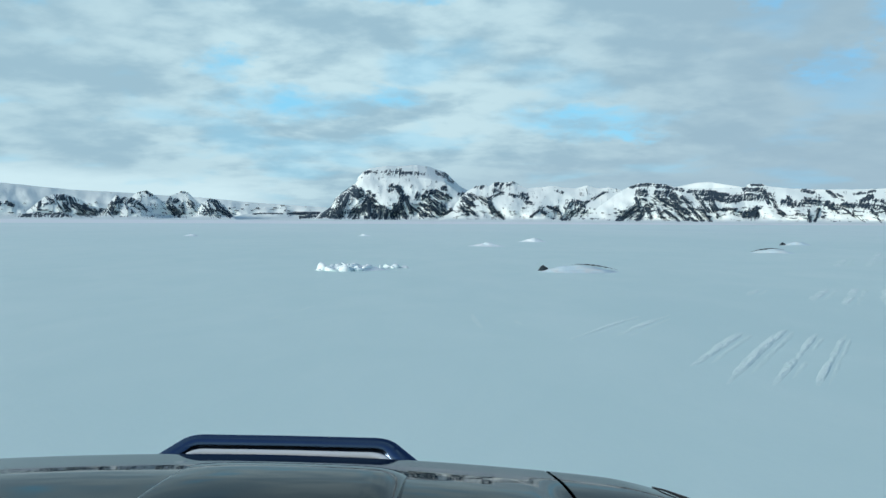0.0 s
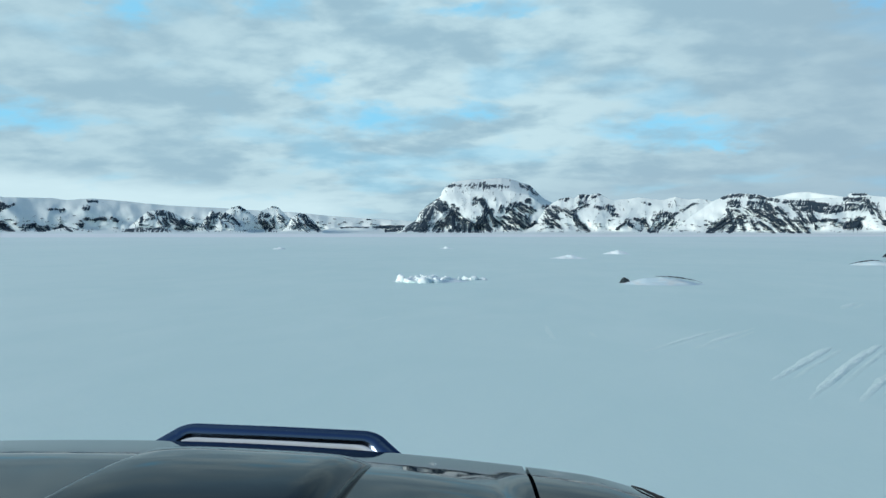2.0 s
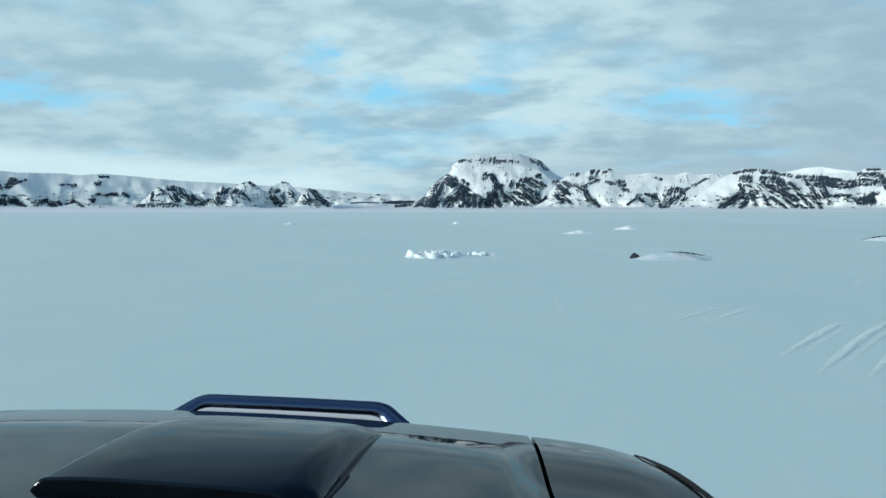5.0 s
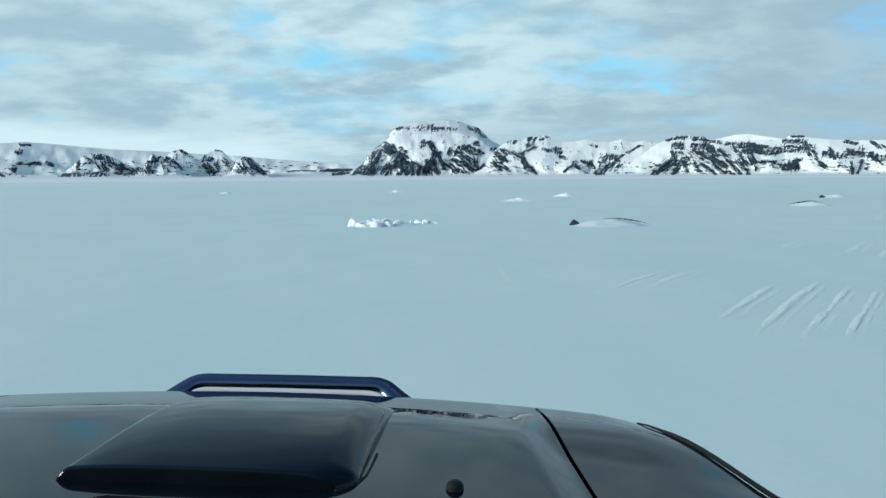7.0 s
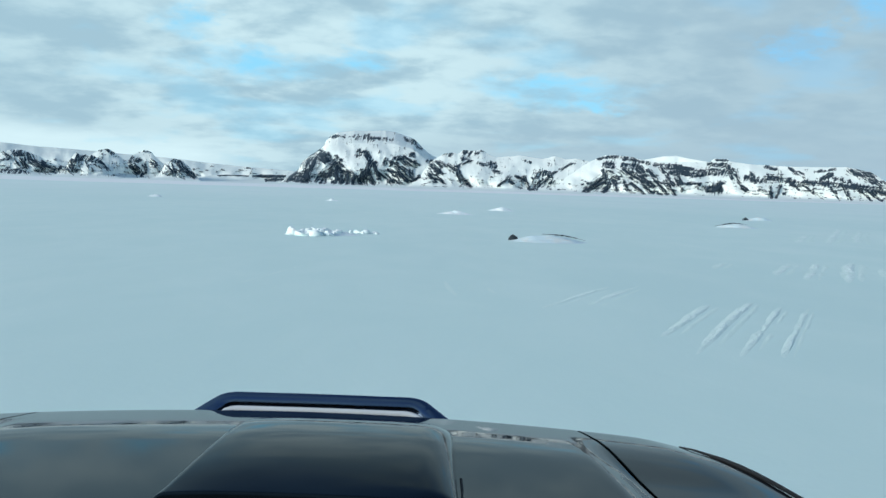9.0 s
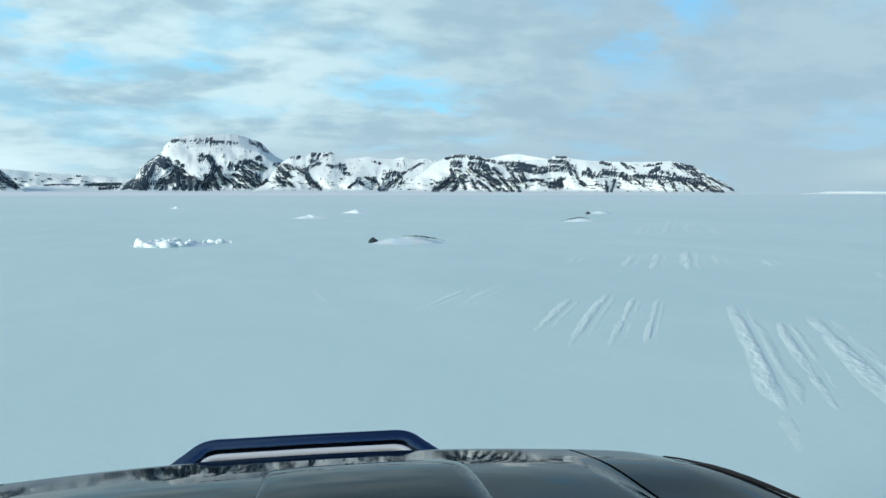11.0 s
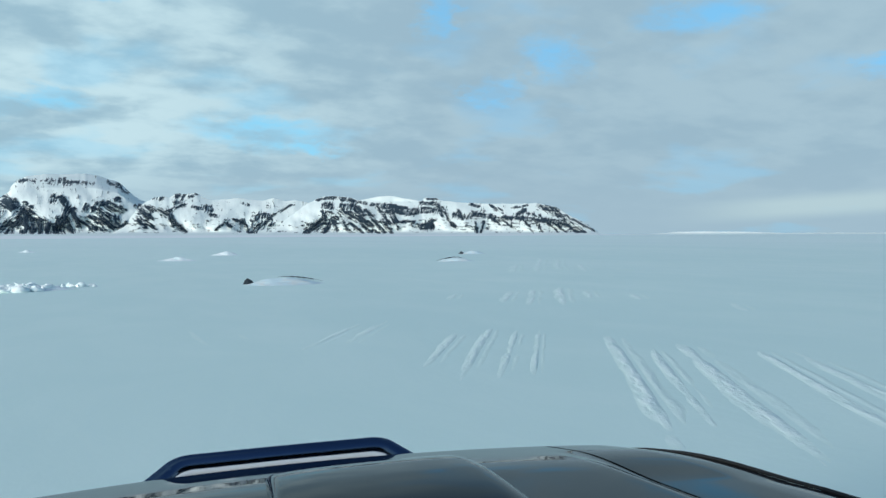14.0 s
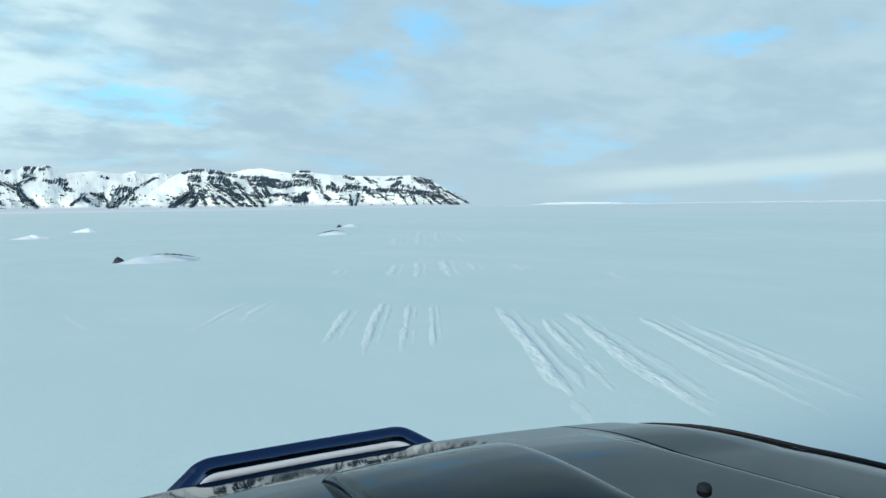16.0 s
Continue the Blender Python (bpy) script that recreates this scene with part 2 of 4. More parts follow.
def tube(name, pts, radius, mat, parent=None, label="", sides=14, flat=1.0, lean=0.0):
    """A round or flattened bar along pts, its ends closed; lean turns a flattened one about its length."""
    verts, n = [], len(pts)
    pts = [Vector(p) for p in pts]
    for i, p in enumerate(pts):
        d = (pts[min(i + 1, n - 1)] - pts[max(i - 1, 0)]).normalized()
        a = d.cross(Vector((0, 1, 0.03))).normalized()
        b = d.cross(a).normalized()
        r = radius(i / (n - 1)) if callable(radius) else radius
        for k in range(sides):
            w = 2 * math.pi * k / sides
            e, f = a * math.cos(lean) + b * math.sin(lean), b * math.cos(lean) - a * math.sin(lean)
            verts.append(p + (e * math.cos(w) + f * math.sin(w) * flat) * r)
    faces = grid_faces(n, sides, 0, True) + [tuple(range(sides)), tuple(range((n - 1) * sides, n * sides))]
    ob = link(name, verts, faces, mat, parent, label)
    tidy(ob)
    return ob


def round_box(bm, x0, x1, y0, y1, z0, z1, r, seg=3):
    m = Matrix.LocRotScale(((x0 + x1) / 2, (y0 + y1) / 2, (z0 + z1) / 2), None, (x1 - x0, y1 - y0, z1 - z0))
    v = bmesh.ops.create_cube(bm, size=1.0, matrix=m)["verts"]
    bmesh.ops.bevel(bm, geom=list({e for w in v for e in w.link_edges}), offset=r, segments=seg, profile=0.6, affect="EDGES")


_hash = np.random.RandomState(7).rand(512, 512)


def fbm(x, y, octaves=4, gain=0.5):
    """Value noise over arrays, 0 to 1."""
    x, y = np.broadcast_arrays(np.asarray(x, float), np.asarray(y, float))
    total, amp, norm = np.zeros(x.shape), 1.0, 0.0
    for o in range(octaves):
        xi, yi = np.floor(x).astype(int), np.floor(y).astype(int)
        fx, fy = x - xi, y - yi
        fx, fy = fx * fx * (3 - 2 * fx), fy * fy * (3 - 2 * fy)
        g = lambda a, b: _hash[(xi + a + 37 * o) % 512, (yi + b + 91 * o) % 512]
        total += amp * ((g(0, 0) * (1 - fx) + g(1, 0) * fx) * (1 - fy) + (g(0, 1) * (1 - fx) + g(1, 1) * fx) * fy)
        norm += amp
        amp *= gain
        x, y = x * 2.03 + 11.3, y * 2.03 + 5.7
    return total / norm


def base_z(x, y):
    """Height of the plain."""
    r = np.hypot(x, y)
    relief = (fbm(np.asarray(x) * 0.11 + 40, np.asarray(y) * 0.06 + 17, 4) - 0.5) * 0.11
    return relief * np.clip((r - 3.0) / 9.0, 0, 1) * np.clip(1.4 - r / 500.0, 0, 1)


# ---- ground ----
def ground():
    rings = [0.0] + list(np.geomspace(0.8, 4900.0, 150))
    nu, nv = len(rings), 240
    r = np.repeat(rings, nv)
    a = np.tile(np.arange(nv) * 2 * math.pi / nv, nu)
    x, y = r * np.cos(a), r * np.sin(a)
    z = base_z(x, y)
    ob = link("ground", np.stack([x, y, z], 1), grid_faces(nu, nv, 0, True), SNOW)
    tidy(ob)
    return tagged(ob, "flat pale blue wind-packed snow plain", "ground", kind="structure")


ground()

# ---- mountains: outlines and rock outcrops as (bearing to the left, height) with heights in steps of 1/1358 of the distance ----
MASSIF_SKY = [(9.6,0.0),(8.77,14.9),(8.14,24.9),(7.85,39.8),(7.31,50.8),(6.68,60.8),(6.34,66.8),(6.22,75.8),(5.84,85.8),(5.33,91.9),(4.6,95.0),(4.11,97.4),(3.31,97.0),(2.47,98.6),(1.84,99.6),(1.1,97.0),(0.36,90.9),(-0.27,86.9),(-0.57,80.9),(-0.9,71.9),(-1.41,61.9),(-2.16,52.8),(-3.21,40.8),(-4.25,22.8),(-5.29,0.0)]
MID_SKY = [(0.38,0.0),(-0.75,22.8),(-1.59,46.7),(-2.09,56.4),(-2.59,63.2),(-3.26,64.4),(-3.53,62.6),(-3.92,69.4),(-4.43,69.6),(-5.42,70.9),(-5.74,65.1),(-6.42,59.5),(-7.43,61.7),(-8.24,63.8),(-9.87,59.2),(-10.7,64.3),(-11.52,59.5),(-12.35,60.6),(-13.19,56.7),(-14.44,38.9),(-15.7,0.0)]
RIDGE_SKY = [(-9.87,0.0),(-10.9,13.9),(-11.94,33.7),(-13.19,55.7),(-13.81,62.7),(-14.36,67.8),(-15.28,67.8),(-16.12,65.9),(-16.96,61.0),(-17.59,58.0),(-19.07,58.0),(-20.76,59.0),(-21.6,59.9),(-21.73,64.9),(-22.7,64.9),(-22.95,60.9),(-24.12,57.8),(-25.38,55.7),(-26.62,54.5),(-28.28,54.3),(-30.12,55.0),(-30.73,51.9),(-31.54,47.9),(-32.34,36.0),(-33.14,26.2),(-33.93,15.5),(-34.64,2.9)]
HILLA_SKY = [(34.16,0.0),(32.3,9.5),(29.2,2.7),(28.36,8.1),(27.33,10.0),(26.21,11.0),(25.75,5.5),(25.14,0.0)]
HILLB_SKY = [(28.36,11.7),(27.67,25.3),(27.26,35.4),(26.7,39.2),(26.1,39.3),(25.57,34.9),(25.14,31.3),(24.67,23.1),(24.13,19.5),(23.69,14.0),(23.33,0.0)]
HILLC_SKY = [(24.31,0.0),(23.58,15.8),(23.11,35.5),(22.92,41.2),(22.66,35.6),(22.07,37.6),(21.62,33.0),(21.24,25.5),(20.79,12.3),(20.21,0.0)]
HILLD_SKY = [(22.48,12.2),(21.92,38.6),(21.47,45.3),(20.98,47.4),(20.56,41.8),(20.02,31.4),(19.72,29.6),(19.41,40.1),(18.67,48.0),(18.25,47.1),(17.85,35.6),(17.38,27.0),(16.91,0.0)]
HILLE_SKY = [(18.32,0.0),(17.62,11.6),(17.27,29.0),(16.75,35.8),(16.28,34.9),(15.8,25.3),(15.32,11.7),(14.92,0.0)]
BACK_SKY = [(-16.54,58.9),(-17.59,64.0),(-18.44,68.0),(-19.28,69.0),(-20.13,65.0),(-21.18,61.0),(-22.02,56.9)]
MORAINE_SKY = [(15.72,0.0),(14.52,9.8),(13.3,12.8),(11.67,12.8),(10.02,15.9),(8.35,14.9),(6.68,0.0)]
MORAINE_ROCK = [(13.71,12.7,11.67,13.7,1.5,1.5),(11.26,11.9,9.19,13.8,2.5,3.0),(10.43,4.9,8.98,6.9,1.5,2.5)]
DOME_SKY = [(43.14,59.9),(41.35,62.9),(39.49,63.2),(38.04,60.6),(35.89,55.5),(33.11,55.9),(32.3,52.8),(30.69,56.4),(29.03,53.6),(27.33,49.8),(25.57,46.8),(23.4,44.7),(20.02,40.7),(17.3,37.4),(14.11,31.0),(11.67,27.3),(9.19,24.4),(5.84,17.0),(3.31,0.0)]
MASSIF_FLANK = [(8.82,12.4,7.66,23.8,6.0,8.0),(8.0,25.8,7.56,50.7,9.0,9.0),(7.56,50.9,6.65,59.8,9.0,7.0),(6.65,62.1,6.06,45.9,5.0,5.0),(7.16,43.9,7.66,12.5,10.0,9.0),(6.82,53.0,6.13,42.2,6.0,4.0),(8.33,12.4,7.49,8.0,5.0,6.0),(9.22,9.7,8.49,23.7,3.0,4.0),(6.48,74.8,6.13,82.0,2.0,2.0),(6.13,84.0,5.26,85.8,2.0,1.5),(5.26,86.4,4.21,86.4,1.0,1.0),(4.03,87.3,2.77,85.4,3.0,3.0),(2.59,85.4,1.31,84.5,1.5,1.5),(0.38,88.5,-0.38,79.1,2.5,2.5),(-0.45,76.7,-0.83,69.1,2.0,2.0),(5.79,91.5,5.44,93.3,1.5,1.0)]
MASSIF_SPURS = [(5.51,41.8,6.54,10.0,5.0,7.0),(5.44,39.1,4.56,21.8,5.0,5.0),(5.79,28.1,6.3,6.3,5.0,4.0),(5.26,30.9,5.51,3.6,5.0,3.0),(4.81,24.7,5.09,3.7,4.0,3.0),(4.46,19.2,4.56,2.7,4.0,3.0),(4.1,15.6,4.03,1.8,4.0,3.0),(3.67,10.1,3.53,2.8,4.0,4.0),(2.88,42.6,3.39,13.0,5.0,6.0),(3.24,17.6,3.1,4.6,4.0,3.0),(2.59,39.9,2.23,17.6,4.0,3.0),(2.23,28.8,1.31,10.2,3.0,3.0),(1.79,22.4,0.75,6.5,2.5,2.0),(2.88,28.7,2.66,8.3,2.0,3.0),(-1.33,46.6,-1.59,49.5,2.0,2.0),(0.38,53.7,-0.75,41.4,1.5,1.5)]
MASSIF_FACE = [(1.79,43.9,1.31,43.9,4.0,3.0),(0.94,50.7,0.38,50.7,4.0,4.0),(0.45,48.0,-0.38,40.5,6.0,4.0),(0.94,41.3,0.38,31.9,6.0,6.0),(0.68,29.1,0.19,16.0,6.0,4.0),(1.57,31.8,0.94,25.2,3.0,3.0),(1.12,25.3,0.53,8.4,2.0,2.0),(-0.07,29.3,-0.3,13.2,4.0,3.0),(-0.22,10.4,-0.75,22.7,2.0,1.0),(3.92,52.4,3.74,59.8,2.5,2.5),(3.74,60.8,3.13,62.6,2.0,2.0),(3.24,59.1,3.13,49.0,3.0,2.0),(5.44,51.8,5.02,46.3,2.0,2.0),(-0.07,60.5,-0.3,55.7,2.5,2.0)]
MID_ROCK = [(-1.71,42.0,-2.21,32.4,5.0,5.0),(-2.29,39.2,-2.13,46.9,3.0,3.0),(-1.59,27.6,-1.98,16.2,4.0,3.0),(-1.98,22.9,-2.59,13.4,3.0,2.0),(-2.29,46.9,-3.26,32.5,2.0,1.5),(-2.87,42.2,-3.45,35.5,2.0,2.0),(-3.53,39.5,-3.65,26.0,3.0,3.0),(-3.65,26.0,-4.55,6.7,3.0,2.0),(-2.59,62.3,-3.14,62.3,3.0,2.0),(-4.04,65.6,-4.43,66.6,3.0,3.0),(-3.92,56.9,-4.43,56.9,3.0,3.0),(-4.87,64.9,-5.1,66.8,2.5,2.0),(-5.34,68.9,-5.66,68.0,1.5,1.0),(-3.65,42.4,-4.63,52.0,2.0,1.5),(-5.03,47.5,-6.42,41.7,2.0,2.0),(-6.22,36.0,-6.62,33.1,2.5,2.0)]
MID_FOOT = [(-6.62,8.8,-7.43,26.3,1.5,2.0),(-7.35,22.5,-7.63,13.7,2.0,2.0),(-7.91,26.5,-8.65,18.6,2.0,2.5),(-8.56,20.6,-9.05,3.9,4.0,3.0),(-9.26,13.8,-10.28,18.7,5.0,5.0),(-9.05,8.9,-9.46,3.9,3.0,3.0),(-9.55,30.6,-9.96,36.5,4.0,4.0),(-9.96,36.5,-10.49,30.6,4.0,3.0),(-10.28,28.6,-10.9,36.5,2.0,2.0),(-11.11,40.6,-11.52,46.5,2.0,1.5),(-11.52,46.6,-12.19,53.5,1.5,2.5),(-8.56,54.0,-8.97,53.1,2.0,1.5),(-11.32,23.8,-11.52,13.9,1.5,1.0),(-5.82,47.7,-6.42,49.6,1.5,1.5),(-5.22,49.5,-5.62,44.6,1.5,1.5)]
RIDGE_CAP = [(-13.81,60.7,-14.65,64.7,1.5,2.0),(-14.53,64.8,-15.2,64.8,2.5,2.5),(-15.62,62.9,-16.54,60.9,3.0,3.0),(-16.54,60.9,-17.38,54.9,2.5,2.5),(-17.81,55.0,-19.49,51.0,2.5,3.0),(-19.49,50.0,-20.42,47.0,2.0,2.0),(-14.36,53.8,-14.86,50.8,4.0,4.0),(-14.23,40.8,-14.36,28.9,3.0,4.0),(-14.65,38.9,-15.28,30.9,4.0,4.0),(-15.7,50.9,-16.63,50.9,5.0,5.0),(-15.7,38.9,-17.17,26.9,7.0,6.0),(-16.63,48.9,-17.17,34.0,5.0,4.0),(-17.17,27.0,-17.81,19.0,5.0,4.0),(-19.92,24.0,-20.97,22.0,2.0,2.0),(-22.86,48.9,-23.28,38.9,2.5,3.0),(-22.78,48.9,-23.12,33.9,2.0,2.0)]
RIDGE_FOOT = [(-14.23,26.9,-13.19,9.0,6.0,6.0),(-13.19,10.9,-13.02,4.0,4.0,3.0),(-14.86,23.9,-14.36,4.0,4.0,4.0),(-15.07,23.9,-15.28,7.0,3.0,2.0),(-15.7,24.0,-16.33,4.0,3.0,2.0),(-16.33,21.0,-17.3,3.0,3.0,1.5),(-17.17,19.0,-17.81,3.0,2.5,1.5),(-17.38,44.0,-18.23,24.0,3.0,2.5),(-17.89,31.0,-18.86,4.0,4.0,2.0),(-18.31,49.0,-19.28,19.0,3.0,2.5),(-18.65,24.0,-19.41,4.0,4.0,2.0),(-19.07,44.0,-19.7,24.0,4.0,3.0),(-19.49,29.0,-19.83,9.0,3.0,1.5),(-17.89,9.0,-18.44,3.0,2.5,2.0)]
RIDGE_BANDS = [(-18.65,49.0,-20.34,44.0,3.0,3.0),(-18.86,41.0,-20.34,39.0,3.0,3.0),(-20.13,43.0,-23.28,44.0,3.5,3.5),(-20.55,37.0,-21.18,39.0,2.0,2.0),(-21.6,55.0,-22.78,54.0,3.0,3.0),(-22.02,63.9,-22.7,62.9,1.5,2.0),(-21.6,15.0,-22.23,19.0,6.0,6.0),(-22.23,24.0,-22.65,27.0,3.0,2.0),(-23.28,36.9,-23.7,23.9,3.5,3.0),(-23.62,23.9,-24.04,15.0,2.5,2.0)]
CLIFF_BANDS = [(-24.04,36.9,-24.62,33.9,4.0,4.0),(-24.33,40.8,-24.62,30.9,3.0,3.0),(-24.88,30.9,-25.38,36.8,3.0,4.0),(-25.38,36.8,-26.62,32.8,4.0,4.0),(-26.62,32.7,-27.25,26.8,4.0,4.0),(-25.17,53.7,-25.88,50.7,2.0,2.0),(-26.71,51.6,-27.25,43.6,2.0,2.5),(-27.25,45.6,-27.66,38.6,2.0,2.0),(-27.66,30.7,-29.1,28.7,3.0,4.0),(-29.1,28.6,-30.32,24.6,3.0,3.0),(-28.69,36.5,-29.18,42.4,3.0,3.0),(-29.51,36.4,-30.32,33.5,2.0,2.0),(-30.32,48.1,-31.33,38.3,3.5,4.0),(-30.24,51.0,-30.53,48.1,2.0,2.0),(-30.53,26.5,-31.94,20.6,3.5,4.0),(-31.33,43.0,-32.14,26.4,4.0,4.0)]
CLIFF_STREAKS = [(-32.14,23.4,-33.14,6.8,5.0,5.0),(-32.94,10.7,-33.61,2.9,4.0,2.0),(-30.73,52.9,-32.34,30.4,1.5,1.5),(-32.34,30.2,-34.64,2.9,1.2,1.0),(-27.66,26.7,-28.28,13.8,2.0,1.5),(-28.28,13.8,-28.89,3.0,1.5,1.0),(-25.58,23.9,-25.71,3.0,1.5,1.5),(-26.21,26.8,-26.0,4.0,1.0,1.0),(-29.3,22.6,-29.92,3.9,1.2,1.0),(-30.12,22.6,-30.53,4.9,2.5,1.5),(-30.93,20.6,-31.74,3.9,2.0,1.2),(-31.54,18.6,-32.34,4.9,2.0,1.2),(-27.04,23.8,-27.37,16.8,2.5,1.0),(-28.28,48.4,-29.51,50.4,1.2,1.2),(-28.48,38.5,-28.77,30.6,2.0,2.0),(-26.0,43.7,-26.13,36.7,2.0,2.0)]
HILLB_ROCK = [(26.45,33.8,25.92,34.7,4.0,3.0),(25.92,32.1,25.57,21.1,3.5,3.5),(25.57,26.6,25.03,13.8,4.0,4.0),(25.03,15.7,24.31,9.2,5.0,5.0),(24.31,9.3,23.77,12.1,3.0,4.0),(26.63,30.1,26.28,15.5,1.5,1.5),(27.26,37.2,26.8,28.1,1.0,1.2),(27.67,19.0,27.57,25.3,1.0,1.5),(27.26,23.6,26.8,26.3,1.5,1.5),(26.21,25.6,25.75,11.9,1.5,1.5)]
HILLA_ROCK = [(29.2,1.8,28.53,2.7,2.5,2.0),(28.36,6.3,27.33,6.3,4.0,5.0),(27.33,7.2,26.21,10.0,5.0,3.5),(26.98,2.7,26.28,4.5,3.0,3.0),(26.1,9.1,25.85,0.9,2.0,2.0),(25.57,6.4,25.14,0.9,2.0,1.5),(32.3,10.4,31.98,2.6,2.0,1.5),(31.73,11.3,31.5,8.7,2.0,1.5),(31.02,2.6,30.53,0.0,1.5,1.5)]
HILLC_ROCK = [(22.96,40.2,22.74,34.6,2.0,2.5),(23.33,26.1,22.96,19.6,4.0,4.0),(22.74,30.9,23.03,12.2,4.0,3.0),(22.59,32.8,21.99,31.0,4.0,3.0),(23.33,14.0,23.11,6.5,3.0,2.0),(21.73,33.0,21.35,27.3,4.0,4.0),(21.35,25.5,20.98,16.1,4.0,3.0),(22.29,26.3,22.22,19.7,2.0,1.5),(24.13,10.2,23.69,12.1,2.0,3.0)]
HILLD_ROCK = [(21.47,44.4,20.98,48.2,1.5,1.5),(20.98,44.5,20.6,40.7,2.0,1.5),(19.45,39.2,19.56,29.6,1.5,1.5),(19.45,22.0,19.18,14.3,4.0,4.0),(19.18,14.4,18.79,8.6,3.0,2.5),(19.18,33.5,18.95,31.6,2.5,2.0),(18.67,26.9,18.56,12.5,2.5,2.0),(18.17,31.7,17.89,24.0,2.5,2.0),(17.89,22.2,17.62,14.4,2.5,2.0),(18.67,47.0,18.28,47.0,1.5,1.5)]
HILLE_ROCK = [(17.5,33.8,16.83,34.7,2.0,2.5),(16.83,33.9,16.32,30.0,2.5,3.0),(16.32,30.1,15.8,14.6,5.0,5.0),(15.8,14.6,15.16,2.9,5.0,3.0),(16.91,26.1,16.71,14.5,3.0,3.0),(16.51,12.6,16.04,1.0,3.0,2.0),(17.15,10.6,16.99,12.6,2.0,2.0)]
DOME_NEAR = [(38.53,21.0,37.95,22.7,3.0,2.0),(38.85,12.2,38.59,13.9,3.0,3.0),(38.21,7.9,37.95,10.5,5.0,5.0),(37.22,8.0,36.73,10.6,6.0,5.0),(37.22,23.0,36.56,19.5,1.5,1.5),(36.22,12.5,35.48,3.6,5.0,3.0),(37.06,39.0,36.73,30.1,2.0,2.0),(36.39,34.8,36.06,43.7,4.0,3.0),(36.06,39.4,35.38,43.8,2.0,1.5),(34.69,5.4,34.34,10.9,4.0,3.0),(34.17,12.7,33.64,3.6,3.5,3.0),(33.47,11.0,33.19,1.8,2.0,1.5),(32.83,8.3,32.58,12.9,3.0,3.0),(32.58,11.0,31.97,3.7,3.0,2.0),(33.29,37.5,32.83,37.5,2.0,1.5),(31.14,40.0,30.96,40.9,3.0,3.0)]
DOME_FAR = [(30.96,50.3,30.41,51.2,1.5,1.0),(30.52,22.4,29.85,24.3,2.0,2.5),(29.48,24.4,29.11,20.7,2.0,1.5),(31.14,22.3,30.96,23.2,2.0,2.0),(32.58,35.9,32.4,37.7,2.0,1.5),(39.49,45.0,39.01,48.5,2.0,1.5),(39.49,16.5,39.33,13.9,3.0,3.0),(31.5,14.8,31.32,12.1,2.0,2.0),(30.77,5.6,30.52,2.8,1.5,1.0)]


